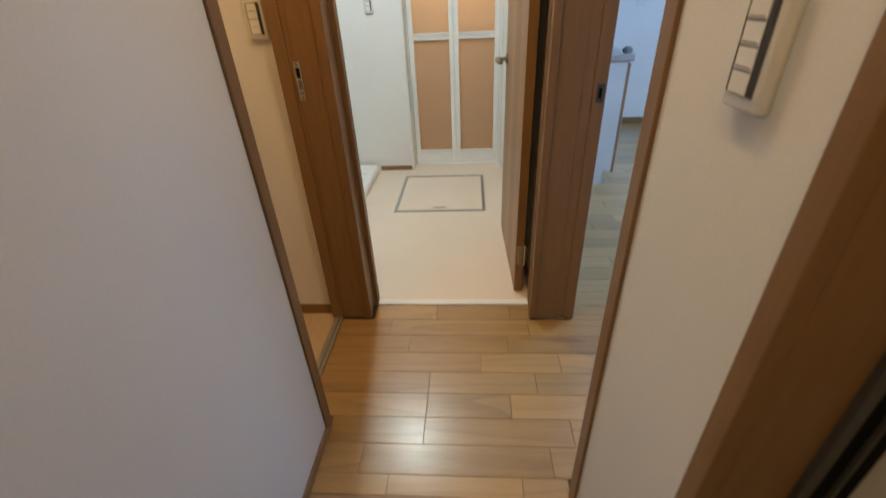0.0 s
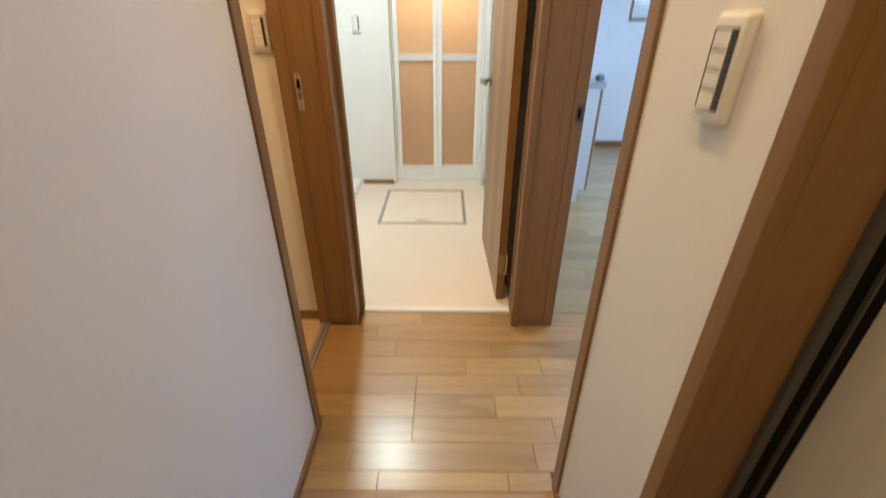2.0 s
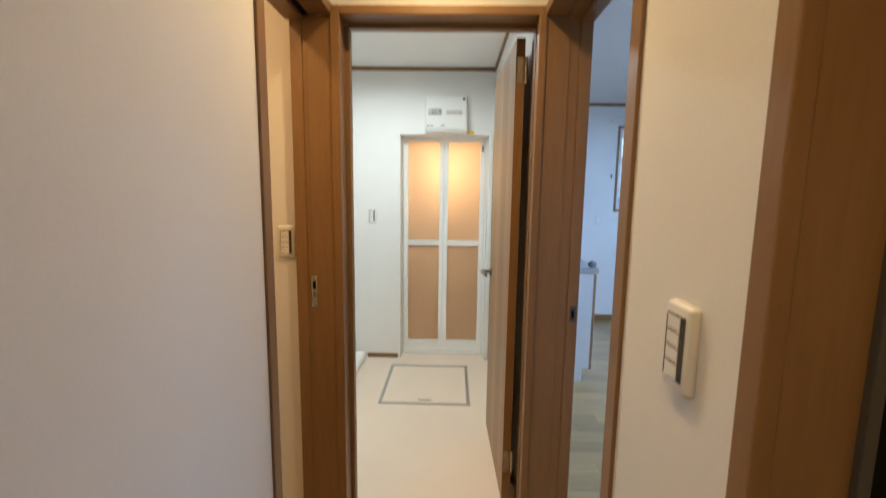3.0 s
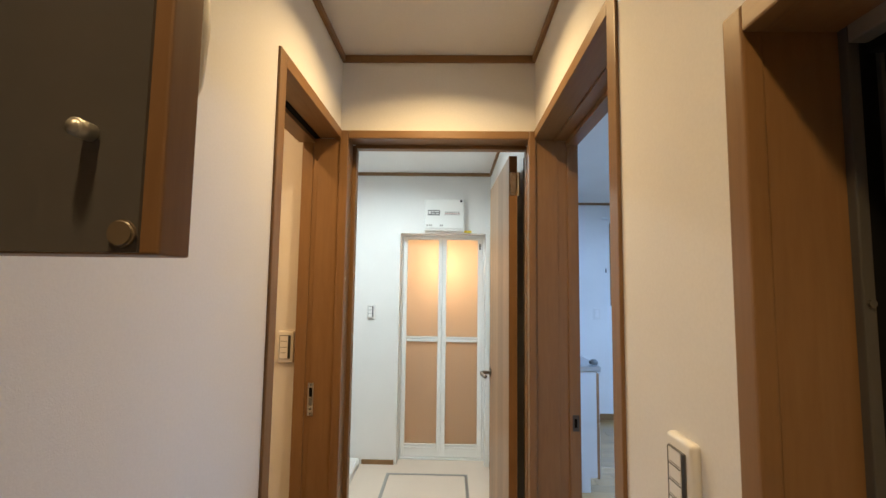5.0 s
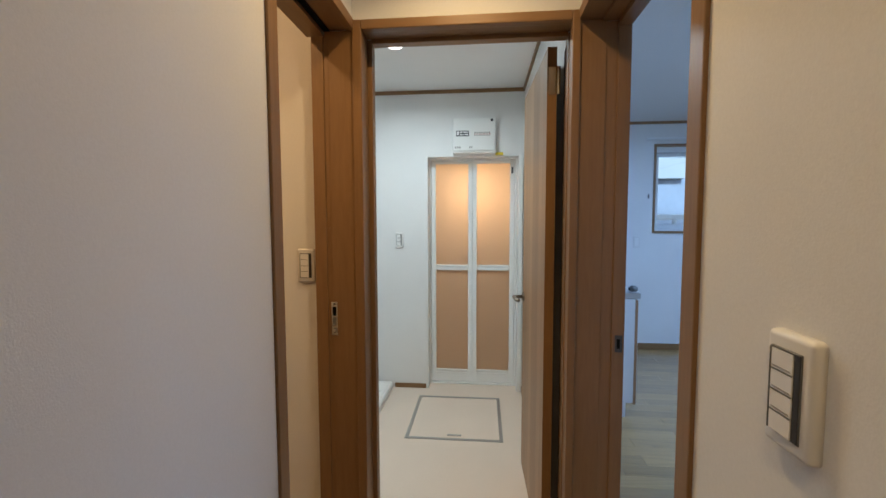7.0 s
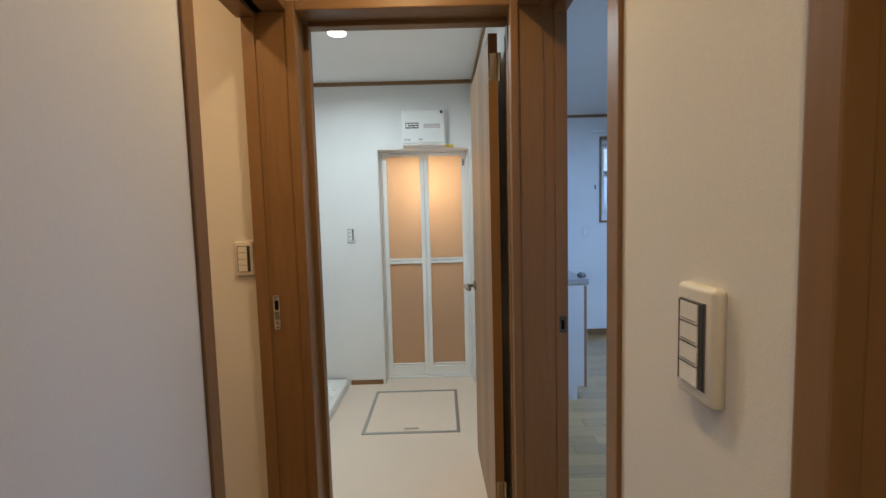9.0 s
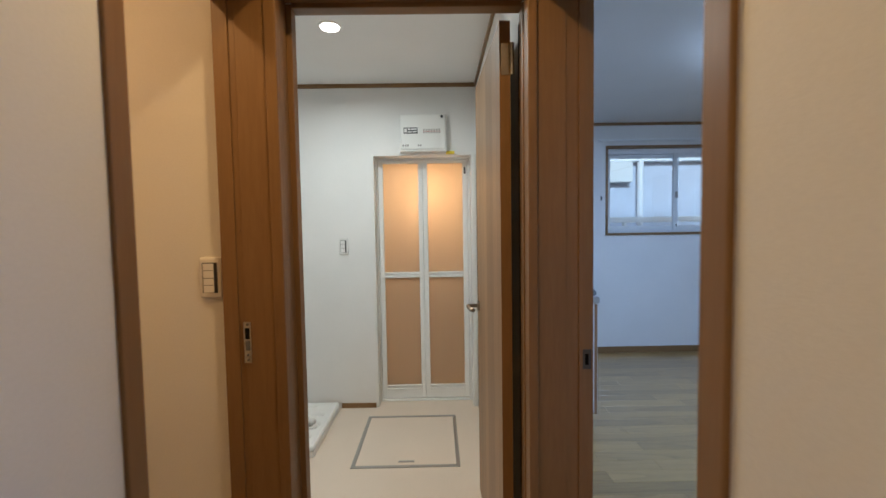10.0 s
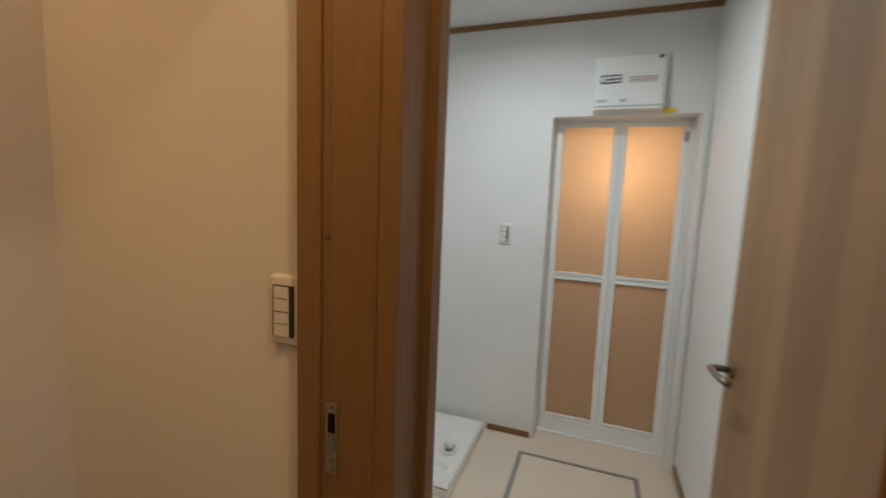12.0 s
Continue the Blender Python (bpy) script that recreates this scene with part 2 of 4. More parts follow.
def box(bm, x0, x1, y0, y1, z0, z1, bevel=0.0):
    vs = bmesh.ops.create_cube(bm, size=1)["verts"]
    for v in vs:
        v.co = Vector(((x0 + x1) / 2 + v.co.x * (x1 - x0), (y0 + y1) / 2 + v.co.y * (y1 - y0), (z0 + z1) / 2 + v.co.z * (z1 - z0)))
    if bevel:
        edges = {e for v in vs for e in v.link_edges}
        bmesh.ops.bevel(bm, geom=list(edges), offset=bevel, segments=2, affect="EDGES", profile=0.6)
    return bm


def bx(*a, **k):
    return box(bmesh.new(), *a, **k)


def boxes(items, bevel=0.0):
    bm = bmesh.new()
    for it in items:
        box(bm, *it, bevel=bevel)
    return bm


def disc(bm, place, r, depth, axis="z", segs=24, r2=None, bevel=0.0):
    """A cylinder or cone centred on place along axis."""
    vs = bmesh.ops.create_cone(bm, cap_ends=True, segments=segs, radius1=r, radius2=r if r2 is None else r2, depth=depth)["verts"]
    if bevel:
        rims = {e for v in vs for e in v.link_edges if abs(e.verts[0].co.z - e.verts[1].co.z) < 1e-6}
        made = bmesh.ops.bevel(bm, geom=list(rims), offset=bevel, segments=3, affect="EDGES")
        vs = list({v for f in made["faces"] for v in f.verts} | {v for v in vs if v.is_valid})
    m = Matrix.Translation(place) @ {"z": Matrix(), "y": Matrix.Rotation(radians(90), 4, "X"), "x": Matrix.Rotation(radians(90), 4, "Y")}[axis]
    bmesh.ops.transform(bm, matrix=m, verts=vs)
    return bm


def tube(bm, points, r, segs=10):
    """A bent round bar through points."""
    pts = [Vector(p) for p in points]
    rings = []
    for i, p in enumerate(pts):
        d = (pts[min(i + 1, len(pts) - 1)] - pts[max(i - 1, 0)]).normalized()
        q = d.to_track_quat("Z", "Y")
        rings.append([bm.verts.new(p + q @ Vector((r * math.cos(a), r * math.sin(a), 0))) for a in [2 * math.pi * k / segs for k in range(segs)]])
    for a, b in zip(rings, rings[1:]):
        for k in range(segs):
            bm.faces.new((a[k], a[(k + 1) % segs], b[(k + 1) % segs], b[k]))
    bm.faces.new(rings[0][::-1])
    bm.faces.new(rings[-1])
    return bm


def mesh_of(name, bm, mat, base, smooth=False):
    bmesh.ops.recalc_face_normals(bm, faces=bm.faces)
    bmesh.ops.translate(bm, verts=bm.verts, vec=-Vector(base))
    me = bpy.data.meshes.new(name)
    bm.to_mesh(me)
    bm.free()
    me.materials.append(mat)
    if smooth:
        for p in me.polygons:
            p.use_smooth = True
    return me


def part(name, bm, mat, parent, label="", smooth=False):
    base = BASE[parent.name]
    ob = new(name, mesh_of(name, bm, mat, base, smooth))
    ob.parent = parent
    BASE[ob.name] = base
    if label:
        tagged(ob, label)
    return ob


def thing(name, base, label="", category="", group="", kind=""):
    ob = new(name)
    ob.location = base
    ob.empty_display_size = 0.05
    BASE[ob.name] = tuple(base)
    return tagged(ob, label, category, group, kind)


def solid(name, bm, mat, base, label="", category="", group="", kind="", smooth=False):
    ob = new(name, mesh_of(name, bm, mat, base, smooth))
    ob.location = base
    BASE[ob.name] = tuple(base)
    return tagged(ob, label, category, group, kind)


def structure(name, bm, mat, label):
    return solid(name, bm, mat, (0, 0, 0), label, name.split("_")[0], kind="structure")


# ---------------------------------------------------------------- plan
XL, XR = -0.40, 0.36            # hall walls
YW = 1.571                      # wall ahead, towards the washroom
XLR = 0.51                      # living room's near wall
YB, YLR, XC = 3.44, 4.685, 3.45  # bathroom wall, living room's far wall, closet wall
GZ = -0.205                     # entry floor
CH, CW = 2.337, 2.36            # ceilings
LO, RO = 1.014, 0.80            # near ends of the left and right openings
HEAD = 2.035

# walls
structure("wall_left", boxes([(-0.55, XL, -1.0, LO - 0.004, GZ - 0.1, 2.5), (-0.55, XL, LO - 0.004, YW, HEAD - 0.005, 2.5)]), WALL, "white wallpapered hall wall with a doorway to the toilet")
structure("wall_right", boxes([(XR, XLR, -1.0, -0.46, GZ - 0.1, 2.5), (XR, XLR, -0.46, 0.42, 1.742, 2.5), (XR, XLR, 0.42, RO - 0.004, GZ - 0.1, 2.5),
                               (XR, XLR, RO - 0.004, YW, HEAD - 0.005, 2.5), (XR, XLR, YW, YLR + 0.12, -0.1, 2.5)]), WALL, "white wallpapered wall with entrance and living room doorways")
structure("wall_washroom_front", boxes([(-1.45, -0.385, YW + 0.029, 1.72, -0.1, 2.5), (-0.385, XR, YW, 1.72, 2.025, 2.5), (-0.54, -0.385, YW, YW + 0.029, 2.03, 2.5)]), WALL, "white wallpapered wall above and beside the washroom door")
structure("wall_back", bx(-0.55, XLR, -1.12, -1.0, GZ - 0.1, 2.5), WALL, "plain white wall closing the entry")
structure("wall_toilet", boxes([(-1.33, -1.21, 0.2, YW + 0.029, -0.1, 2.5), (-1.33, -0.55, 0.1, 0.2, -0.1, 2.5)]), WALL, "plain white toilet walls")
structure("wall_washroom_left", bx(-1.45, -1.33, 1.72, YB + 0.17, -0.1, 2.5), WALL, "white wallpapered washroom side wall")
structure("wall_bathroom_front", boxes([(-1.33, -0.388, YB, YB + 0.17, -0.1, 2.5), (-0.388, 0.318, YB, YB + 0.17, 1.85, 2.5), (0.318, XR, YB, YB + 0.17, -0.1, 2.5)]), WALL, "white wallpapered wall round the bathroom door")
structure("wall_bathroom", boxes([(-1.33, -1.25, YB + 0.17, 5.0, -0.1, 2.3), (-1.33, 0.5, 5.0, 5.1, -0.1, 2.3), (0.28, 0.36, YB + 0.17, 5.0, -0.1, 2.3)]), BATH_WALL, "smooth cream bathroom wall panels")
structure("wall_far", boxes([(XLR, 1.80, YLR, YLR + 0.14, -0.1, 2.5), (1.80, 3.34, YLR, YLR + 0.14, -0.1, 1.232), (1.80, 3.34, YLR, YLR + 0.14, 2.122, 2.5), (3.34, XC + 0.6, YLR, YLR + 0.14, -0.1, 2.5)]), WALL, "white wallpapered living room wall with a window")
structure("wall_closet", boxes([(XC, XC + 0.12, 0.48, 2.63, -0.1, 2.5), (XC, XC + 0.12, 2.63, 4.52, 2.035, 2.5), (XC, XC + 0.12, 4.52, YLR, -0.1, 2.5), (XC + 0.5, XC + 0.6, 0.48, YLR, -0.1, 2.5)]), WALL, "white wallpapered living room wall with a closet opening")
structure("wall_living_back", bx(XLR, XC + 0.6, 0.48, 0.6, -0.1, 2.5), WALL, "plain white wall closing the living room")
# ceilings
structure("ceiling_hall", bx(-0.40, XR, -1.0, YW, CH, CH + 0.08), CEIL, "white papered hall ceiling")
structure("ceiling_toilet", bx(-1.21, -0.55, 0.2, YW + 0.029, CH, CH + 0.08), CEIL, "white papered toilet ceiling")
structure("ceiling_washroom", bx(-1.33, XR, 1.72, YB, CW, CW + 0.08), CEIL, "white papered washroom ceiling")
structure("ceiling_living", bx(XLR, XC, 0.6, YLR, CW, CW + 0.08), CEIL, "white papered living room ceiling")
structure("ceiling_bathroom", bx(-1.25, 0.28, YB + 0.17, 5.0, 2.15, 2.25), BATH_WALL, "smooth cream bathroom ceiling")
structure("roof_slab", bx(-1.6, 4.2, -1.3, 5.3, 2.5, 2.6), CEIL, "plain slab over all rooms")


# mouldings, each run its own trim
def crown(runs, mat, h):
    for x0, x1, y0, y1 in runs:
        t = structure("trim_crown", boxes([(x0, x1, y0, y1, h - 0.028, h)], bevel=0.004), mat, "brown wooden crown moulding under the ceiling")


crown([(XL, XR, YW - 0.014, YW)], TRIM_X, CH)
crown([(XL, XL + 0.014, -1.0, YW - 0.014), (XR - 0.014, XR, -1.0, YW - 0.014)], TRIM_Y, CH)
crown([(-1.33, XR, YB - 0.014, YB)], TRIM_X, CW)
crown([(XR - 0.014, XR, 1.72, YB - 0.014), (-1.33, -1.316, 1.72, YB - 0.014)], TRIM_Y, CW)
crown([(XLR, XC, YLR - 0.014, YLR)], TRIM_X, CW)
crown([(XC - 0.014, XC, 0.6, YLR - 0.014)], TRIM_Y, CW)


def skirting(x0, x1, y0, y1, z0, z1, mat):
    structure("baseboard", boxes([(x0, x1, y0, y1, z0, z1)], bevel=0.003), mat, "narrow brown wooden skirting board")


skirting(XL, XL + 0.009, -1.0, LO - 0.041, 0.004, 0.036, TRIM_Y)
skirting(XR - 0.009, XR, 0.445, RO - 0.043, 0.004, 0.036, TRIM_Y)
skirting(XL, XL + 0.016, -1.0, 0.712, GZ, 0.002, TRIM_Y)
skirting(XR - 0.016, XR, 0.445, 0.712, GZ, 0.002, TRIM_Y)
skirting(-1.21, -0.55, 1.592, 1.60, 0.0, 0.05, TRIM_X)
skirting(-0.66, -0.403, YB - 0.008, YB, 0.0, 0.040, TRIM_X)
skirting(XR - 0.009, XR, 1.75, YB - 0.03, 0.0, 0.055, TRIM_Y)
skirting(XLR, XC, YLR - 0.009, YLR, 0.0, 0.065, TRIM_X)
skirting(XC - 0.009, XC, 4.56, YLR - 0.009, 0.0, 0.065, TRIM_Y)

# floors
structure("floor_hall_base", boxes([(-0.50, XC + 0.1, 0.72, YW + 0.1, -0.10, -0.008), (XLR, XC + 0.1, 0.6, YLR, -0.10, -0.009)]), JOINT, "dark underlay below the floor planks")
structure("floor_washroom", bx(-1.33, XR, 1.69, YB + 0.168, -0.08, 0.004), VINYL, "plain beige vinyl washroom floor")
structure("floor_toilet", bx(-1.21, -0.535, 0.2, 1.60, -0.08, 0.001), PALE_FLOOR, "pale wood-look toilet floor")
structure("floor_bathroom", bx(-1.25, 0.28, YB + 0.17, 5.0, -0.08, 0.0), BATH_WALL, "cream bathroom floor pan")
structure("ground", bx(-300, 300, 5.4, 600, -0.62, -0.6), GROUND, "grey ground outside the window")
structure("trim_washroom_threshold", boxes([(-0.356, 0.339, 1.655, 1.69, -0.02, 0.008)], bevel=0.003), WHITE, "thin white metal threshold strip")
structure("trim_sliding_track", boxes([(-0.535, -0.515, LO + 0.003, YW, -0.02, 0.004), (-0.511, -0.498, LO + 0.003, YW, -0.02, 0.004), (-0.515, -0.511, LO + 0.003, YW, -0.02, -0.003)]), ALU, "grey metal sliding door floor track")
step = structure("floor_entry_step", boxes([(XL, XR, 0.706, 0.779, -0.035, 0.0)], bevel=0.004), KAMACHI, "reddish brown wooden entry step edge")
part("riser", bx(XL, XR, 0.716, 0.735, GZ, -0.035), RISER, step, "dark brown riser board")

# ---------------------------------------------------------------- door frames
lf = thing("door_frame_toilet", (-0.47, LO, 0), "brown wooden sliding door frame with open doorway", "door frame", kind="structure")
part("near_casing", boxes([(XL - 0.02, XL + 0.007, LO - 0.040, LO + 0.002, 0, HEAD), (-0.56, XL - 0.02, LO - 0.005, LO + 0.002, 0, HEAD)], bevel=0.003), TRIM_V, lf)
part("head_casing", boxes([(-0.42, XL + 0.007, LO + 0.002, YW - 0.002, HEAD - 0.036, HEAD), (-0.478, -0.42, LO + 0.002, YW - 0.002, HEAD - 0.032, HEAD), (-0.56, -0.497, LO + 0.002, YW - 0.002, HEAD - 0.05, HEAD)], bevel=0.002), TRIM_Y, lf)
part("track_slot", bx(-0.497, -0.478, LO + 0.002, YW - 0.008, HEAD - 0.036, HEAD - 0.004), DARK, lf, "black hanging door track")
part("far_jamb", boxes([(-0.545, -0.502, YW - 0.007, YW + 0.028, 0, HEAD - 0.05)], bevel=0.002), TRIM_V, lf)
part("far_jamb_groove", boxes([(-0.502, -0.484, YW - 0.002, YW + 0.028, 0, HEAD - 0.012)], bevel=0.001), TRIM_V, lf)
part("far_jamb_face", boxes([(-0.484, -0.398, YW - 0.006, YW + 0.028, 0, HEAD - 0.034)], bevel=0.002), TRIM_V, lf)
for z in (1.33, 1.92):
    part("screw_cap", disc(bmesh.new(), (-0.493, YW - 0.003, z), 0.005, 0.003, "y", 12), TRIM_X, lf)

rf = thing("door_frame_living_room", (0.43, RO, 0), "brown wooden sliding door frame with open doorway", "door frame", kind="structure")
part("near_casing", boxes([(XR - 0.007, XR + 0.02, RO - 0.042, RO + 0.002, 0, HEAD), (XR + 0.02, 0.52, RO - 0.005, RO + 0.002, 0, HEAD)], bevel=0.003), TRIM_V, rf)
part("head_casing", boxes([(XR - 0.007, 0.43, RO + 0.002, YW - 0.002, HEAD - 0.034, HEAD), (0.43, 0.475, RO + 0.002, YW - 0.002, HEAD - 0.040, HEAD), (0.475, 0.52, RO + 0.002, YW - 0.002, HEAD - 0.056, HEAD)], bevel=0.002), TRIM_Y, rf)
part("far_jamb_face", boxes([(0.352, 0.443, YW - 0.006, YW + 0.02, 0, HEAD - 0.034)], bevel=0.002), TRIM_V, rf)
part("far_jamb_groove", boxes([(0.443, 0.478, YW - 0.003, YW + 0.02, 0, HEAD - 0.04)], bevel=0.001), TRIM_V, rf)
part("far_jamb", boxes([(0.478, 0.52, YW - 0.008, YW + 0.02, 0, HEAD - 0.056)], bevel=0.002), TRIM_V, rf)

wf = thing("door_frame_washroom", (0, 1.65, 0), "brown wooden stepped door frame of the washroom", "door frame", kind="structure")
for c0, c1, b0, b1, t0, t1 in ((-0.399, -0.366, -0.399, -0.372, -0.399, -0.356), (0.332, 0.359, 0.343, 0.3595, 0.339, 0.3595)):
    part("jamb_casing", boxes([(c0, c1, YW - 0.014, YW + 0.02, 0.0, HEAD - 0.003)], bevel=0.004), TRIM_V, wf)
    part("jamb_board", boxes([(b0, b1, YW + 0.02, 1.664, 0.0, 2.018)], bevel=0.002), TRIM_V, wf)
    part("jamb_stop", boxes([(t0, t1, 1.664, 1.704, 0.0, 2.006)], bevel=0.003), TRIM_V, wf)
    part("jamb_rear", boxes([(b0, b1, 1.704, 1.735, 0.0, 2.018)], bevel=0.002), TRIM_V, wf)
part("head_casing", boxes([(-0.366, 0.332, YW - 0.014, YW + 0.02, 2.0, HEAD - 0.003)], bevel=0.004), TRIM_X, wf)
part("head_board", boxes([(-0.372, 0.343, YW + 0.02, 1.664, 2.008, HEAD - 0.003)], bevel=0.002), TRIM_X, wf)
part("head_stop", boxes([(-0.356, 0.339, 1.664, 1.704, 1.994, HEAD - 0.003)], bevel=0.003), TRIM_X, wf)
part("head_rear", boxes([(-0.372, 0.343, 1.704, 1.735, 2.006, HEAD - 0.003)], bevel=0.002), TRIM_X, wf)

# black strip on the wall paints the shade in the gap behind the leaf
part("door_seal", boxes([(0.347, 0.3595, 1.7355, 1.778, 0.01, 1.99)], bevel=0.003), DARK, wf, "black strip painting the shade in the door gap")

ef = thing("door_frame_entrance", (0.43, 0.4, GZ), "brown wooden lining of the entrance doorway", "door frame", kind="structure")
EH = 1.752
part("far_casing", boxes([(XR - 0.008, 0.375, 0.408, 0.440, GZ, EH)], bevel=0.003), TRIM_V, ef)
part("far_lining", bx(0.375, 0.455, 0.409, 0.428, GZ, EH - 0.02), TRIM_V, ef)
part("near_casing", boxes([(XR - 0.008, 0.375, -0.48, -0.448, GZ, EH)], bevel=0.003), TRIM_V, ef)
part("near_lining", bx(0.375, 0.455, -0.468, -0.449, GZ, EH - 0.02), TRIM_V, ef)
part("head_casing", boxes([(XR - 0.008, 0.375, -0.448, 0.408, EH - 0.032, EH)], bevel=0.003), TRIM_Y, ef)
part("head_lining", bx(0.375, 0.455, -0.449, 0.409, EH - 0.031, EH - 0.008), TRIM_Y, ef)

# entrance door, shut
ed = thing("entrance_door", (0.5, 0, GZ), "closed beige entrance door in a grey metal frame", "door")
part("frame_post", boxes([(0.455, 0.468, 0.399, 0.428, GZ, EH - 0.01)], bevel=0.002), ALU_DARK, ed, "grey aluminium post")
part("frame_post", boxes([(0.455, 0.475, -0.468, -0.438, GZ, EH - 0.01)], bevel=0.002), ALU, ed, "grey aluminium post")
part("frame_head", boxes([(0.455, 0.475, -0.438, 0.398, EH - 0.05, EH - 0.01)], bevel=0.002), ALU, ed, "grey aluminium head")
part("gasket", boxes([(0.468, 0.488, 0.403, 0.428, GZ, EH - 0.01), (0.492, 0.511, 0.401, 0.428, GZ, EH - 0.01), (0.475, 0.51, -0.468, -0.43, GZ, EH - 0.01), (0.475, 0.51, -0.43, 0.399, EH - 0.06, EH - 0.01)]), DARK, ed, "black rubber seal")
part("leaf", boxes([(0.512, 0.552, -0.47, 0.43, GZ, EH)], bevel=0.003), ENTRY, ed, "beige flush door leaf")
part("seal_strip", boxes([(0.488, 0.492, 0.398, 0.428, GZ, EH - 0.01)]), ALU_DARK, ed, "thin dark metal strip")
part("frame_screw", disc(bmesh.new(), (0.462, 0.3975, 1.43), 0.004, 0.003, "y", 12), ALU_DARK, ed, "small dark screw")

# ---------------------------------------------------------------- washroom door, standing open
wd = thing("washroom_door", (0.282, 1.752, 0), "greige wood-grain hinged door standing open into the washroom", "door")
wd.rotation_euler = (0, 0, radians(1.6))
BASE[wd.name] = (0, 0, 0)
part("leaf", boxes([(-0.0, 0.034, 0.0, 0.665, 0.012, 1.992)], bevel=0.0015), LEAF, wd)
part("edge_band", boxes([(-0.0006, 0.0346, -0.0015, 0.0004, 0.012, 1.9925)]), TRIM_V, wd, "brown edge band")
for z in (0.16, 1.82):
    h = part("hinge", boxes([(0.004, 0.030, -0.0035, -0.0015, z, z + 0.10)], bevel=0.0005), CHROME, wd, "steel butt hinge")
    part("knuckle", disc(bmesh.new(), (0.040, -0.006, z + 0.05), 0.0065, 0.10, "z", 14), CHROME, h)
for s in (-1, 1):
    x = -0.0 if s < 0 else 0.034
    hd = part("lever_handle", tube(bmesh.new(), [(x + s * 0.008, 0.605, 0.955), (x + s * 0.046, 0.605, 0.955), (x + s * 0.054, 0.598, 0.955), (x + s * 0.055, 0.56, 0.955), (x + s * 0.050, 0.51, 0.955), (x + s * 0.042, 0.49, 0.955)], 0.0095, 12), LEVER, wd, "dark satin steel lever handle", True)
    part("rose", disc(bmesh.new(), (x + s * 0.005, 0.605, 0.955), 0.024, 0.009, "x", 24, bevel=0.002), LEVER, hd)


# ---------------------------------------------------------------- switches
def switch(name, place, facing, rows, label):
    """A rounded plate 0.065 x 0.12 with a dark insert and rockers; facing: degrees round z from -y."""
    t = thing(name, place, label, "light switch")
    BASE[t.name] = (0, 0, 0)
    t.rotation_euler = (0, 0, radians(facing))
    bm = bx(-0.0325, 0.0325, -0.0125, 0.0, -0.06, 0.06)
    front = [e for e in bm.edges if not all(abs(v.co.y) < 1e-6 for v in e.verts)]
    bmesh.ops.bevel(bm, geom=front, offset=0.0065, segments=4, affect="EDGES", profile=0.5)
    part("plate", bm, CREAM, t, smooth=True)
    part("insert_frame", boxes([(-0.0215, 0.0205, -0.0138, -0.0124, -0.0445, 0.0445)], bevel=0.0006), GREY_LINE, t, "dark grey insert frame")
    part("dark_strip", boxes([(0.0115, 0.0195, -0.0146, -0.01385, -0.0435, 0.0435)], bevel=0.0004), INK, t, "dark side strip")
    part("top_edge", boxes([(-0.0205, 0.0195, -0.0156, -0.01385, 0.0428, 0.0442)], bevel=0.0003), GREY_LINE, t, "dark top edge")
    part("side_edge", boxes([(-0.0216, -0.0200, -0.0160, -0.01385, -0.0435, 0.0425)], bevel=0.0003), GREY_LINE, t, "dark side edge")
    h = 0.086 / rows
    for k in range(rows):
        z = -0.0438 + k * h
        r = part("rocker", boxes([(-0.0198, 0.0108, -0.0154, -0.01385, z + 0.0005, z + h - 0.0005)], bevel=0.0006), ROCKER, t)
        if rows == 2 or k:
            zm = z + (h * 0.5 if rows == 2 else 0.0022)
            part("marker", bx(-0.0170, 0.0085, -0.0157, -0.01545, zm, zm + 0.0016), PRINT if rows == 4 else GREY_LINE, r, "thin grey mark")
        if k < rows - 1:
            part("gap_line", bx(-0.0195, 0.0105, -0.0156, -0.0153, z + h - 0.0011, z + h + 0.0005), GREY_LINE, t)
    return t


switch("light_switch", (XR, 0.558, 1.182), -90, 4, "white four-gang rocker light switch on hall wall")
switch("light_switch", (-0.590, 1.60, 1.194), 0, 2, "white rocker light switch beside the toilet doorway")
switch("light_switch", (-0.613, YB, 1.203), 0, 3, "white rocker light switch beside the bathroom door")
o = thing("wall_socket", (1.64, YLR, 1.13), "small white socket plate on living room wall", "socket")
part("plate", boxes([(1.605, 1.675, YLR - 0.008, YLR, 1.07, 1.19)], bevel=0.003), CREAM, o)
part("insert", boxes([(1.622, 1.658, YLR - 0.011, YLR - 0.0081, 1.09, 1.17)], bevel=0.001), ROCKER, o)

# lock plates in the jambs
lp = thing("lock_strike", (-0.478, YW, 0.954), "worn steel lock plate in the toilet door jamb", "lock plate")
part("plate", boxes([(-0.489, -0.467, YW - 0.0085, YW - 0.0062, 0.948, 1.068)], bevel=0.0008), CHROME, lp)
part("slot", boxes([(-0.484, -0.472, YW - 0.0095, YW - 0.0086, 1.018, 1.05)]), DARK, lp, "dark latch slot")
part("latch_cup", boxes([(-0.484, -0.472, YW - 0.0105, YW - 0.0086, 0.985, 1.012)], bevel=0.001), GREY_LINE, lp)
for z in (0.957, 0.972, 1.06):
    part("screw", disc(bmesh.new(), (-0.478, YW - 0.009, z), 0.0035, 0.0022, "y", 12), GREY_LINE, lp)
rp = thing("lock_strike", (0.498, YW, 0.915), "dark steel strike plate in the living room jamb", "lock plate")
part("plate", boxes([(0.489, 0.513, YW - 0.0105, YW - 0.0082, 0.912, 0.970)], bevel=0.0008), ALU_DARK, rp)
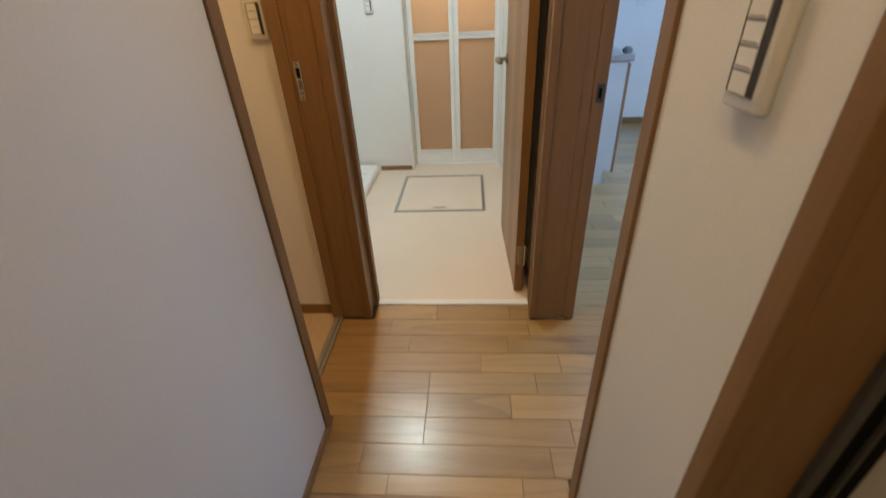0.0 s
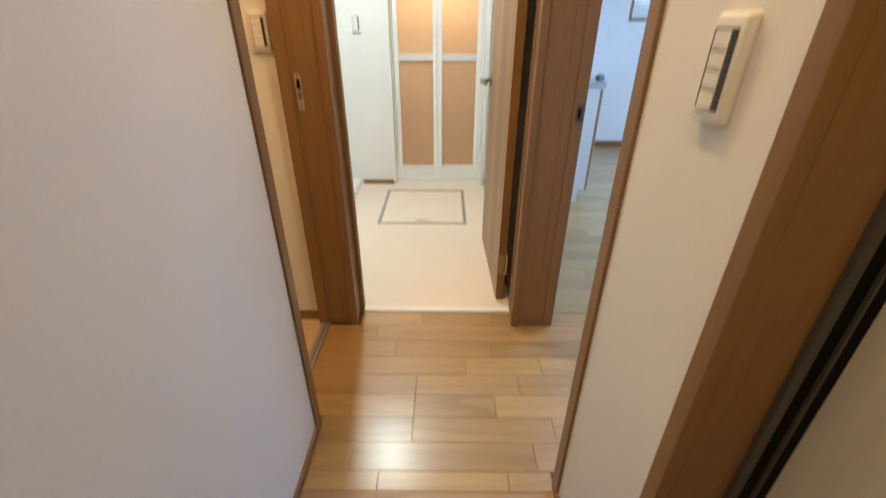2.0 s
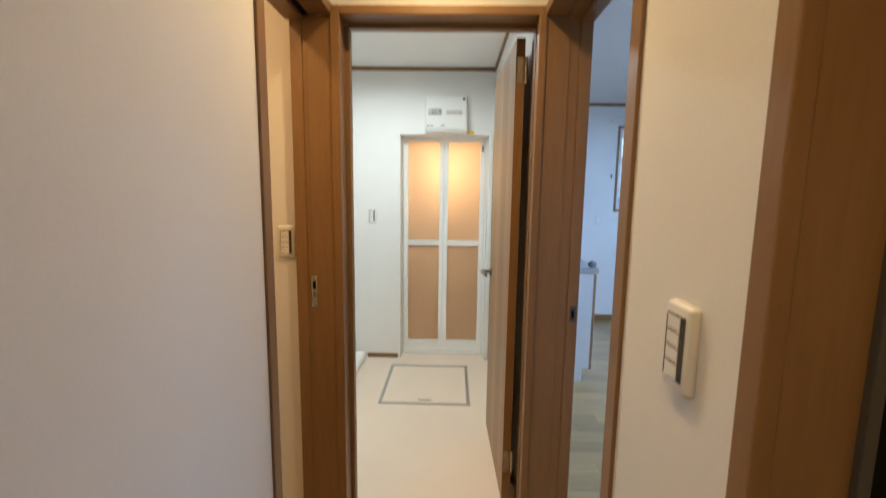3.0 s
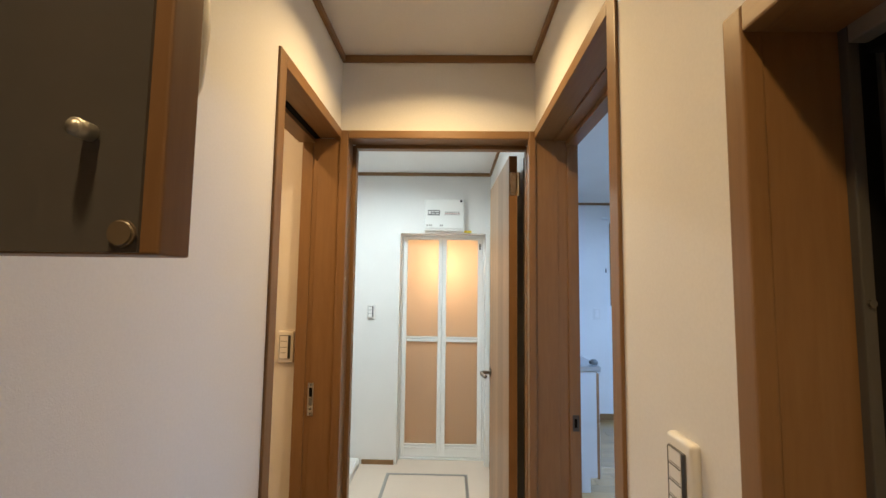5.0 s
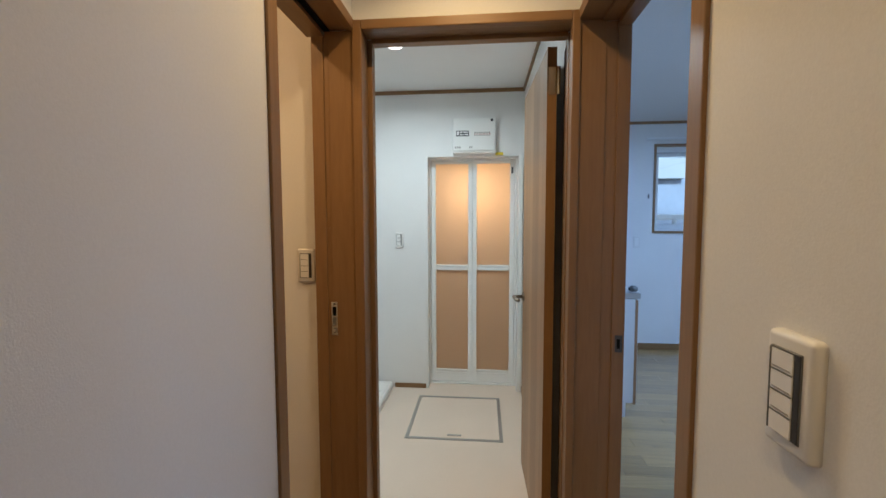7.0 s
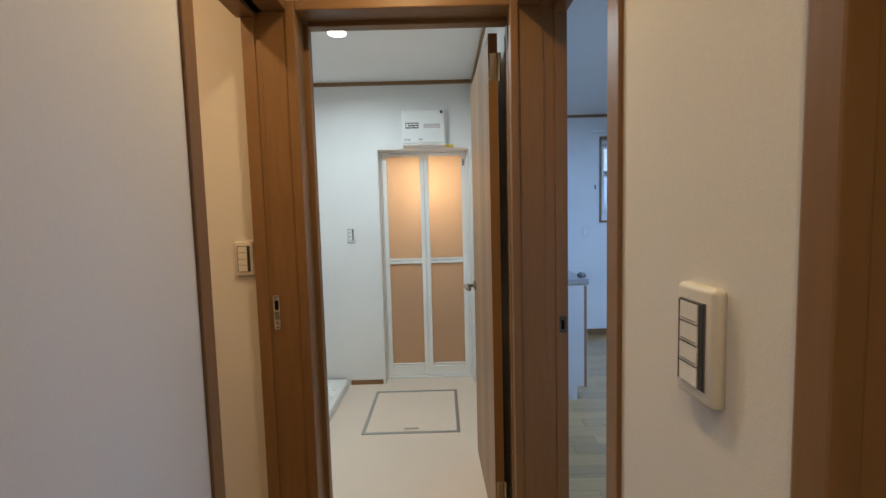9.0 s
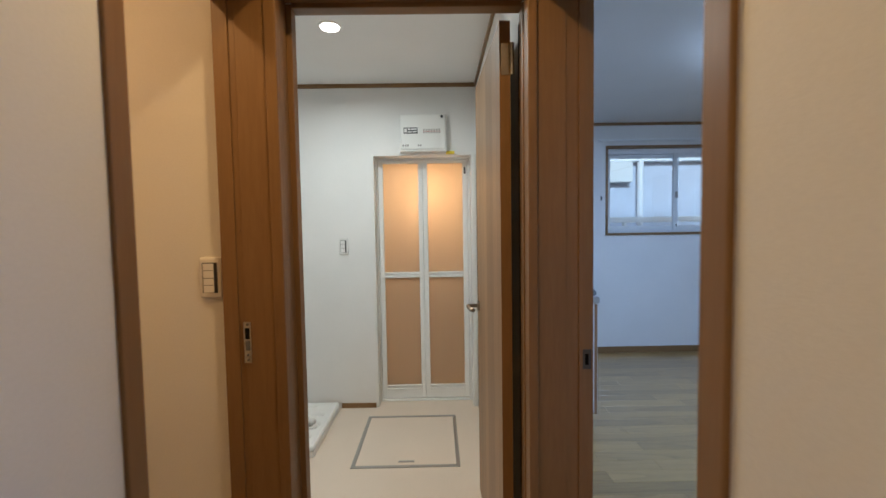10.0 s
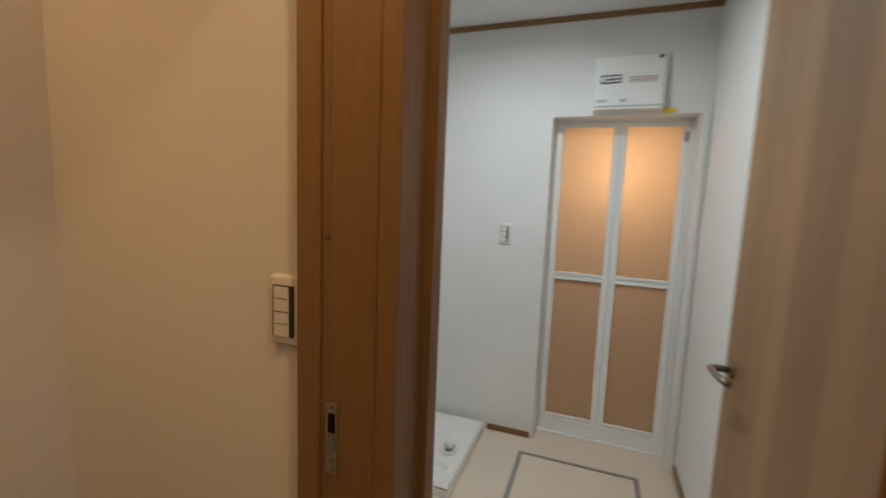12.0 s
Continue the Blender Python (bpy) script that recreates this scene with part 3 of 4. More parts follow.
part("slot", boxes([(0.495, 0.505, YW - 0.0115, YW - 0.0106, 0.925, 0.957)]), DARK, rp, "dark latch slot")


# ---------------------------------------------------------------- downlights and ceiling lamps
def downlight(x, y, z, mat, label):
    t = thing("downlight", (x, y, z), label, "ceiling light")
    bm = disc(bmesh.new(), (x, y, z - 0.002), 0.062, 0.004, "z", 36)
    part("trim_ring", bm, WHITE, t)
    part("diffuser", disc(bmesh.new(), (x, y, z - 0.0055), 0.048, 0.003, "z", 36), mat, t, "glowing round diffuser")


downlight(-0.017, 1.165, CH, HALL_GLOW, "small round warm recessed light in the hall ceiling")
downlight(-0.017, -0.15, CH, HALL_GLOW, "small round warm recessed light above the entry")
downlight(-0.88, 0.90, CH, HALL_GLOW, "small round warm recessed light in the toilet ceiling")
downlight(-0.46, 2.57, CW, WASH_GLOW, "small round white recessed light in washroom ceiling")
cl = thing("ceiling_lamp", (2.05, 2.685, CW), "large round white ceiling lamp, lit, in the living room", "ceiling light")
part("base", disc(bmesh.new(), (2.05, 2.685, CW - 0.016), 0.22, 0.03, "z", 48), WHITE, cl)
part("shade", disc(bmesh.new(), (2.05, 2.685, CW - 0.062), 0.28, 0.066, "z", 56, bevel=0.03), LR_GLOW, cl, "glowing white acrylic shade", True)
bl = thing("bathroom_light", (-0.03, 3.61, 1.74), "round warm lamp on bathroom wall", "wall lamp")
part("arm", tube(bmesh.new(), [(-0.03, 3.61, 1.90), (-0.03, 3.78, 1.91), (-0.03, 3.90, 1.88), (-0.03, 3.90, 1.705)], 0.012, 12), CHROME, bl)
part("mount", boxes([(-0.08, 0.02, 3.61, 3.626, 1.85, 1.95)], bevel=0.003), WHITE, bl)
part("cap", disc(bmesh.new(), (-0.03, 3.90, 1.702), 0.055, 0.012, "z", 24), WHITE, bl)

# ---------------------------------------------------------------- washroom
bd = thing("bathroom_folding_door", (-0.04, YB, 0), "white-framed folding bathroom door with frosted orange-lit panels", "door")
Y0, Y1 = YB + 0.118, YB + 0.150
part("outer_frame", boxes([(-0.3875, -0.372, YB + 0.100, YB + 0.176, 0.004, 1.8495)], bevel=0.003), BATH_FRAME, bd)
part("outer_frame", boxes([(0.301, 0.3175, YB + 0.100, YB + 0.176, 0.004, 1.8495)], bevel=0.003), BATH_FRAME, bd)
part("outer_frame_head", boxes([(-0.372, 0.301, YB + 0.100, YB + 0.176, 1.838, 1.8495)], bevel=0.003), BATH_FRAME, bd)
part("sill", boxes([(-0.372, 0.301, YB + 0.100, YB + 0.176, 0.004, 0.017)], bevel=0.003), BATH_FRAME, bd)
for x0, x1, a0, a1 in ((-0.370, -0.038, -0.335, -0.071), (-0.036, 0.299, -0.002, 0.263)):
    lfp = part("folding_leaf", boxes([(x0, a0, Y0, Y1, 0.021, 1.836), (a1, x1, Y0, Y1, 0.021, 1.836), (a0, a1, Y0, Y1, 1.812, 1.836), (a0, a1, Y0, Y1, 0.021, 0.080)], bevel=0.003), BATH_FRAME, bd)
    part("mid_rail", boxes([(a0, a1, Y0 - 0.004, Y1, 0.953, 0.969), (a0, a1, Y0 + 0.004, Y1, 0.969, 0.981), (a0, a1, Y0 - 0.004, Y1, 0.981, 0.995)], bevel=0.002), BATH_FRAME, lfp)
    part("bottom_rail", boxes([(a0, a1, Y0 - 0.004, Y1, 0.080, 0.098), (a0, a1, Y0 + 0.006, Y1, 0.098, 0.110), (a0, a1, Y0 - 0.002, Y1, 0.110, 0.123)], bevel=0.002), BATH_FRAME, lfp)
    part("upper_panel", bx(a0 - 0.004, a1 + 0.004, Y0 + 0.016, Y0 + 0.020, 0.995, 1.815), FROST, lfp, "frosted translucent panel")
    part("lower_panel", bx(a0 - 0.004, a1 + 0.004, Y0 + 0.016, Y0 + 0.020, 0.123, 0.953), FROST, lfp, "frosted translucent panel")
# two unseen strips added behind the leaves to block lamp light leaking through the gaps
part("centre_seal", boxes([(-0.048, -0.026, Y1 + 0.0005, Y1 + 0.006, 0.021, 1.836)]), BATH_FRAME, bd)
part("top_seal", boxes([(-0.372, 0.301, Y1 + 0.0065, Y1 + 0.010, 1.80, 1.845)]), BATH_FRAME, bd)
part("latch", boxes([(0.272, 0.286, Y0 - 0.008, Y0, 1.73, 1.78)], bevel=0.002), GREY_LINE, bd, "small grey latch")
structure("trim_bath_casing", boxes([(-0.402, -0.3885, YB - 0.003, YB + 0.004, 0.004, 1.862), (-0.3885, -0.384, YB - 0.003, YB + 0.1, 0.004, 1.85)], bevel=0.001), WHITE, "narrow white edging round the bathroom door recess")
structure("trim_bath_corner", boxes([(0.320, 0.350, YB - 0.014, YB, 0.0, 1.86)], bevel=0.003), WHITE, "white plastic corner trim beside the bathroom door")

bk = thing("breaker_box", (-0.025, YB, 1.87), "white electrical breaker box with printed labels above bathroom door", "breaker box")
part("body", boxes([(-0.188, 0.142, YB - 0.038, YB, 1.868, 2.136)], bevel=0.008), WHITE, bk)
part("cover", boxes([(-0.184, 0.138, YB - 0.056, YB - 0.0381, 1.885, 2.132)], bevel=0.010), WHITE, bk)
part("bottom_lip", boxes([(-0.186, 0.140, YB - 0.058, YB - 0.039, 1.869, 1.883)], bevel=0.004), CREAM, bk)
sy = YB - 0.0566
lb = part("printed_sticker", bx(-0.158, -0.060, sy - 0.001, sy + 0.001, 1.995, 2.037), INK, bk, "dark printed sticker")
for k, (u0, u1, w0, w1) in enumerate([(-0.153, -0.135, 2.003, 2.031), (-0.130, -0.112, 2.018, 2.031), (-0.108, -0.066, 2.020, 2.030), (-0.130, -0.100, 2.002, 2.010), (-0.095, -0.066, 2.003, 2.012)]):
    part("print_bar", bx(u0, u1, sy - 0.0018, sy - 0.0011, w0, w1), CREAM, lb)
for k in range(7):
    for w0, w1 in ((2.014, 2.026), (1.996, 2.004)):
        part("breaker_mark", bx(-0.020 + k * 0.018, -0.009 + k * 0.018, sy - 0.001, sy + 0.001, w0, w1), PRINT, bk)
part("print_line", bx(-0.022, 0.104, sy - 0.001, sy + 0.001, 2.0075, 2.0105), RED, bk)
for u in (-0.168, -0.150, -0.135, -0.060, -0.045):
    part("print_bar", bx(u, u + 0.011, sy - 0.001, sy + 0.001, 1.905, 1.919), PRINT, bk)
part("knob", disc(bmesh.new(), (0.112, sy - 0.002, 2.112), 0.010, 0.006, "y", 18), INK, bk, "dark round cover catch")
solid("yellow_tag", bx(0.140, 0.20, YB - 0.02, YB, 1.858, 1.876), YELLOW, (0.17, YB, 1.858), "small yellow tag under the breaker box", "tag")

ht = thing("floor_hatch", (-0.129, 2.97, 0.004), "square beige floor hatch with grey metal edging", "floor hatch")
HX0, HX1, HY0, HY1 = -0.434, 0.177, 2.636, 3.282
part("frame_edge", boxes([(HX0, HX1, HY0, HY0 + 0.022, 0.003, 0.0075)], bevel=0.001), ALU, ht)
part("frame_edge", boxes([(HX0, HX1, HY1 - 0.022, HY1, 0.003, 0.0075)], bevel=0.001), ALU, ht)
part("frame_edge", boxes([(HX0, HX0 + 0.022, HY0 + 0.022, HY1 - 0.022, 0.003, 0.0075)], bevel=0.001), ALU, ht)
part("frame_edge", boxes([(HX1 - 0.022, HX1, HY0 + 0.022, HY1 - 0.022, 0.003, 0.0075)], bevel=0.001), ALU, ht)
part("lid", bx(HX0 + 0.024, HX1 - 0.024, HY0 + 0.024, HY1 - 0.024, 0.0035, 0.0062), VINYL, ht, "beige vinyl lid")
part("pull_handle", boxes([(-0.172, -0.082, HY0 + 0.050, HY0 + 0.066, 0.006, 0.009)], bevel=0.001), ALU, ht, "recessed grey pull")

pn = thing("washing_machine_pan", (-0.99, 3.08, 0.004), "white plastic washing machine pan with drain", "drain pan")
PX0, PX1, PY0, PY1 = -1.305, -0.668, 2.757, 3.397
part("tray", boxes([(PX0, PX1, PY0, PY1, 0.004, 0.044)], bevel=0.006), WHITE, pn)


def moulded_deck(x0, x1, y0, y1, dents, n=72):
    """A pressed plastic deck: a soft raised rim and oval dents (x, y, half width, half length, depth)."""
    bm = bmesh.new()
    rows = []
    for i in range(n + 1):
        row = []
        for j in range(n + 1):
            x, y = x0 + (x1 - x0) * i / n, y0 + (y1 - y0) * j / n
            edge = min(x - x0, x1 - x, y - y0, y1 - y)
            z = 0.062 + 0.008 * max(0.0, 1 - edge / 0.03) - 0.017 * max(0.0, 1 - edge / 0.006)
            for dx, dy, rx, ry, deep in dents:
                q = math.hypot((x - dx) / rx, (y - dy) / ry)
                z -= deep / (1 + math.exp((q - 0.9) * 18))
            row.append(bm.verts.new((x, y, z)))
        rows.append(row)
    for a, b in zip(rows, rows[1:]):
        for j in range(n):
            bm.faces.new((a[j], b[j], b[j + 1], a[j + 1]))
    return bm


DENTS = [(-0.775, 3.20, 0.050, 0.034, 0.024), (-0.89, 3.34, 0.080, 0.026, 0.020), (-0.775, 2.89, 0.050, 0.034, 0.024), (-1.19, 3.20, 0.050, 0.034, 0.024),
         (-1.19, 2.89, 0.050, 0.034, 0.024), (-1.06, 2.80, 0.080, 0.026, 0.020), (-0.775, 3.05, 0.062, 0.062, 0.017)]
part("deck", moulded_deck(PX0 + 0.001, PX1 - 0.001, PY0 + 0.001, PY1 - 0.001, DENTS), WHITE, pn, smooth=True)
dr = part("drain", disc(bmesh.new(), (-0.775, 3.05, 0.052), 0.046, 0.014, "z", 28, bevel=0.005), CREAM, pn, "round drain trap")
part("elbow", tube(bmesh.new(), [(-0.775, 3.05, 0.058), (-0.775, 3.05, 0.080), (-0.768, 3.042, 0.092), (-0.745, 3.032, 0.094)], 0.018, 14), CREAM, dr, "pale drain elbow", True)
part("clip", boxes([(-0.800, -0.786, 3.060, 3.078, 0.058, 0.078)], bevel=0.003), GREY_LINE, dr, "small grey clip")

# ---------------------------------------------------------------- entry cabinet with its door open
cb = thing("shoe_cabinet", (XL, -0.4, 1.453), "dark brown wall-hung shoe cabinet with an open door", "cabinet")
CX, CY0, CY1, CZ0, CZ1 = -0.13, -0.80, 0.075, 1.453, 2.20
part("body", boxes([(XL, CX, CY1 - 0.018, CY1, CZ0, CZ1), (XL, CX, CY0, CY0 + 0.018, CZ0, CZ1), (XL, CX, CY0 + 0.018, CY1 - 0.018, CZ0, CZ0 + 0.018), (XL, CX, CY0 + 0.018, CY1 - 0.018, CZ1 - 0.018, CZ1), (XL, XL + 0.006, CY0 + 0.018, CY1 - 0.018, CZ0 + 0.018, CZ1 - 0.018)]), CABINET, cb)
part("shelf", bx(XL + 0.006, CX - 0.01, CY0 + 0.018, CY1 - 0.018, 1.82, 1.838), CABINET, cb)
dd = part("open_door", boxes([(-0.385, -0.0585, 0.1035, 0.1205, CZ0, CZ1)], bevel=0.001), CABINET, cb, "open brown cabinet door seen from inside")
part("inner_panel", bx(-0.380, -0.0650, 0.1020, 0.1034, CZ0 + 0.0008, CZ1 - 0.004), CAB_IN, dd, "dark brown inner laminate")
part("bumper", disc(bmesh.new(), (-0.0695, 0.1008, CZ0 + 0.007), 0.0048, 0.0025, "y", 16, bevel=0.0008), BUMPER, dd, "milky silicone bumper")
part("catch_pin", disc(bmesh.new(), (-0.083, 0.0978, CZ0 + 0.0415), 0.0031, 0.009, "y", 16, bevel=0.0012), ALU, dd, "small steel catch pin", True)
part("pull_handle", tube(bmesh.new(), [(-0.0680, 0.1205, 1.520), (-0.0665, 0.1240, 1.514), (-0.0655, 0.1275, 1.524), (-0.0650, 0.1295, 1.55), (-0.0650, 0.1295, 1.63), (-0.0655, 0.1275, 1.656), (-0.0665, 0.1240, 1.666), (-0.0680, 0.1205, 1.660)], 0.0035, 10), CREAM, dd, "pale curved pull handle", True)

# ---------------------------------------------------------------- living room and kitchen
wi = thing("window_1", (2.57, YLR, 1.222), "silver sliding window in a brown wooden surround", "window", kind="structure")
part("surround", boxes([(1.79, 1.812, YLR - 0.012, YLR + 0.07, 1.222, 2.132)], bevel=0.003), TRIM_V, wi)
part("surround", boxes([(3.328, 3.35, YLR - 0.012, YLR + 0.07, 1.222, 2.132)], bevel=0.003), TRIM_V, wi)
part("surround_head", boxes([(1.812, 3.328, YLR - 0.012, YLR + 0.07, 2.110, 2.132)], bevel=0.003), TRIM_X, wi)
part("window_sill", boxes([(1.812, 3.328, YLR - 0.016, YLR + 0.07, 1.222, 1.244)], bevel=0.003), TRIM_X, wi)
part("window_frame", boxes([(1.812, 1.84, YLR + 0.071, YLR + 0.139, 1.244, 2.11), (3.30, 3.328, YLR + 0.071, YLR + 0.139, 1.244, 2.11), (1.84, 3.30, YLR + 0.071, YLR + 0.139, 1.244, 1.268), (1.84, 3.30, YLR + 0.071, YLR + 0.139, 2.055, 2.11)], bevel=0.002), ALU_LIGHT, wi)
for x0, x1, y in ((1.84, 2.60, YLR + 0.108), (2.53, 3.30, YLR + 0.078)):
    sa = part("sash", boxes([(x0, x0 + 0.04, y, y + 0.026, 1.27, 2.053), (x1 - 0.04, x1, y, y + 0.026, 1.27, 2.053), (x0 + 0.04, x1 - 0.04, y, y + 0.026, 1.27, 1.315), (x0 + 0.04, x1 - 0.04, y, y + 0.026, 2.018, 2.053)], bevel=0.002), ALU_LIGHT, wi)
    pane = part("pane", bx(x0 + 0.036, x1 - 0.036, y + 0.011, y + 0.016, 1.31, 2.022), GLASS, sa, "clear glass pane")
    pane.visible_shadow = False
part("crescent_lock", boxes([(2.545, 2.572, YLR + 0.058, YLR + 0.0775, 1.60, 1.665)], bevel=0.006), ALU, wi, "grey crescent lock")
part("latch_stop", boxes([(2.56, 2.568, YLR + 0.073, YLR + 0.0778, 1.30, 1.33)]), DARK, wi)
cr = thing("curtain_rail", (2.56, YLR, 2.17), "pale metal curtain rail above the window", "curtain rail")
part("rail", boxes([(1.69, 3.43, YLR - 0.075, YLR - 0.055, 2.165, 2.185)], bevel=0.004), ALU_LIGHT, cr)
for x in (1.74, 2.56, 3.38):
    part("bracket", boxes([(x - 0.008, x + 0.008, YLR - 0.056, YLR, 2.172, 2.192)], bevel=0.002), ALU_LIGHT, cr)
part("hook", boxes([(1.738, 1.752, YLR - 0.012, YLR, 1.58, 1.625)], bevel=0.003), GREY_LINE, thing("curtain_holdback", (1.745, YLR, 1.58), "small grey curtain hook on the wall", "hook"))

ck = thing("closet", (XC, 3.57, 0), "brown wood-grain sliding closet doors in a brown frame", "closet")
part("frame_post", boxes([(XC - 0.012, XC + 0.10, 4.50, 4.535, 0, 2.06)], bevel=0.003), TRIM_V, ck)
part("frame_post", boxes([(XC - 0.012, XC + 0.10, 2.615, 2.65, 0, 2.06)], bevel=0.003), TRIM_V, ck)
part("frame_head", boxes([(XC - 0.012, XC + 0.10, 2.65, 4.50, 2.03, 2.06)], bevel=0.003), TRIM_Y, ck)
for y0, y1, x in ((3.56, 4.50, XC + 0.05), (2.65, 3.60, XC + 0.015)):
    d = part("sliding_door", boxes([(x, x + 0.03, y0, y1, 0.008, 2.03)], bevel=0.002), CLOSET, ck)
    part("finger_pull", disc(bmesh.new(), (x - 0.001, (y0 + 0.07) if y0 < 3 else (y0 + 0.12), 0.95), 0.026, 0.004, "x", 24), CHROME, d)

kt = thing("kitchen_unit", (0.8, 3.8, 0), "white kitchen base unit with a recessed plinth", "kitchen cabinet")
KY = 3.06
part("end_panel", boxes([(XLR, 1.078, KY, KY + 0.018, 0.10, 0.825), (XLR, 1.03, KY, KY + 0.018, 0.0, 0.10)]), KITCHEN, kt, "white end panel")
part("carcass", bx(XLR, 1.07, KY + 0.018, YLR - 0.02, 0.10, 0.825), KITCHEN, kt)
part("plinth", bx(XLR, 1.028, KY + 0.018, YLR - 0.02, 0.0, 0.10), GREY_LINE, kt, "dark recessed plinth")
for k in range(3):
    y0 = KY + 0.002 + k * 0.53
    d = part("door", boxes([(1.079, 1.098, y0, y0 + 0.526, 0.09, 0.815)], bevel=0.0015), CLOSET, kt, "grey-brown edged front door")
    part("door_face", boxes([(1.0985, 1.1005, y0 + 0.003, y0 + 0.523, 0.093, 0.812)]), KITCHEN, d, "white door face")
    part("handle", boxes([(1.1006, 1.118, y0 + 0.20, y0 + 0.33, 0.79, 0.80)], bevel=0.002), CHROME, d)
wt = thing("kitchen_worktop", (0.8, 3.8, 0.825), "stainless steel kitchen worktop with a turned-down edge", "worktop")
part("top", boxes([(XLR, 1.112, KY - 0.004, YLR - 0.018, 0.826, 0.865)], bevel=0.006), STEEL, wt)
part("splashback", boxes([(XLR, XLR + 0.02, KY, YLR - 0.02, 0.865, 0.95)], bevel=0.004), STEEL, wt)
gc = thing("gas_tap", (1.078, 3.11, 0.865), "round grey gas tap with a dark opening on worktop corner", "gas tap")
part("body", disc(bmesh.new(), (1.078, 3.11, 0.884), 0.024, 0.052, "x", 24, bevel=0.010), GREY_LINE, gc, smooth=True)
part("opening", disc(bmesh.new(), (1.051, 3.11, 0.886), 0.012, 0.004, "x", 20), DARK, gc, "dark opening")
part("foot", disc(bmesh.new(), (1.078, 3.11, 0.868), 0.020, 0.008, "z", 20, bevel=0.002), STEEL, gc)
hb = thing("gas_hob", (0.78, 3.44, 0.865), "low black gas hob set in the worktop", "hob")
part("body", boxes([(0.56, 0.995, 3.16, 3.72, 0.8655, 0.885)], bevel=0.008), INK, hb)
for y in (3.30, 3.58):
    g = part("burner", disc(bmesh.new(), (0.76, y, 0.889), 0.045, 0.010, "z", 24, bevel=0.003), GREY_LINE, hb)
    part("grate", boxes([(0.66, 0.86, y - 0.004, y + 0.004, 0.8945, 0.902), (0.756, 0.764, y - 0.09, y + 0.09, 0.8945, 0.902)]), INK, g)

# neighbour seen through the window
nb = thing("neighbour_house", (2.5, 8.0, -0.6), "pinkish beige neighbouring house with a pale gutter and rails", "house", kind="")
part("wall", bx(-6, 14, 7.6, 12, -0.6, 2.40), NEIGHBOUR, nb)
part("eave", boxes([(-6.2, 14.2, 7.48, 12.2, 2.38, 2.56)], bevel=0.02), ROOF, nb, "pale eave board")
part("downpipe", disc(bmesh.new(), (3.5, 7.52, 0.94), 0.05, 3.08, "z", 16), ROOF, nb, "pale blue-grey downpipe")
part("balcony_rail", boxes([(-6, 14, 7.25, 7.32, 1.36, 1.45)], bevel=0.01), ROOF, nb, "pale metal rail")
part("lower_rail", boxes([(-6, 14, 7.25, 7.32, 1.16, 1.21)], bevel=0.01), ROOF, nb, "pale metal rail")
part("balcony_panel", boxes([(-6, 14, 7.27, 7.30, -0.6, 1.10)]), ROOF, nb, "pale balcony panel")
for q in range(7):
    part("rail_post", boxes([(-4.4 + 2.5 * q, -4.35 + 2.5 * q, 7.26, 7.31, -0.6, 1.37)]), ALU_LIGHT, nb, "pale metal post")
part("shutter_box", boxes([(2.70, 3.34, 7.44, 7.6, 2.04, 2.37)], bevel=0.01), WHITE, nb, "white shutter box")
ws = structure("trim_window_side", boxes([(3.335, 3.42, YLR + 0.15, YLR + 0.40, 0.9, 2.5)], bevel=0.01), WHITE, "white ribbed shutter casing outside the window")
for q in range(5):
    part("rib", boxes([(3.329, 3.336, YLR + 0.17 + 0.045 * q, YLR + 0.19 + 0.045 * q, 0.9, 2.5)], bevel=0.002), WHITE, ws)

# ---------------------------------------------------------------- floor pieces
entry = structure("floor_entry", bx(-0.42, 0.47, -1.0, 0.72, GZ - 0.08, GZ - 0.004), GROUT, "grey tiled entry floor with pale joints")
tile_meshes = {}


def piece(name, x0, x1, y0, y1, z0, z1, mat, parent, cache, chamfer):
    """One floor piece with chamfered top edges, sharing its mesh with pieces of the same size."""
    key = (round(x1 - x0, 3), round(y1 - y0, 3))
    if key not in cache:
        w, d, c = (x1 - x0) / 2, (y1 - y0) / 2, chamfer
        co = [(-w, -d, z0 - z1), (w, -d, z0 - z1), (w, d, z0 - z1), (-w, d, z0 - z1), (-w, -d, -c), (w, -d, -c), (w, d, -c), (-w, d, -c),
              (-w + c, -d + c, 0), (w - c, -d + c, 0), (w - c, d - c, 0), (-w + c, d - c, 0)]
        fs = [(8, 9, 10, 11)] + [(a + i, a + (i + 1) % 4, a + 4 + (i + 1) % 4, a + 4 + i) for a in (0, 4) for i in range(4)]
        me = bpy.data.meshes.new(name)
        me.from_pydata(co, [], fs)
        me.materials.append(mat)
        cache[key] = me
    ob = new(name, cache[key])
    ob.location = ((x0 + x1) / 2, (y0 + y1) / 2, z1)
    ob.parent = parent
    return ob


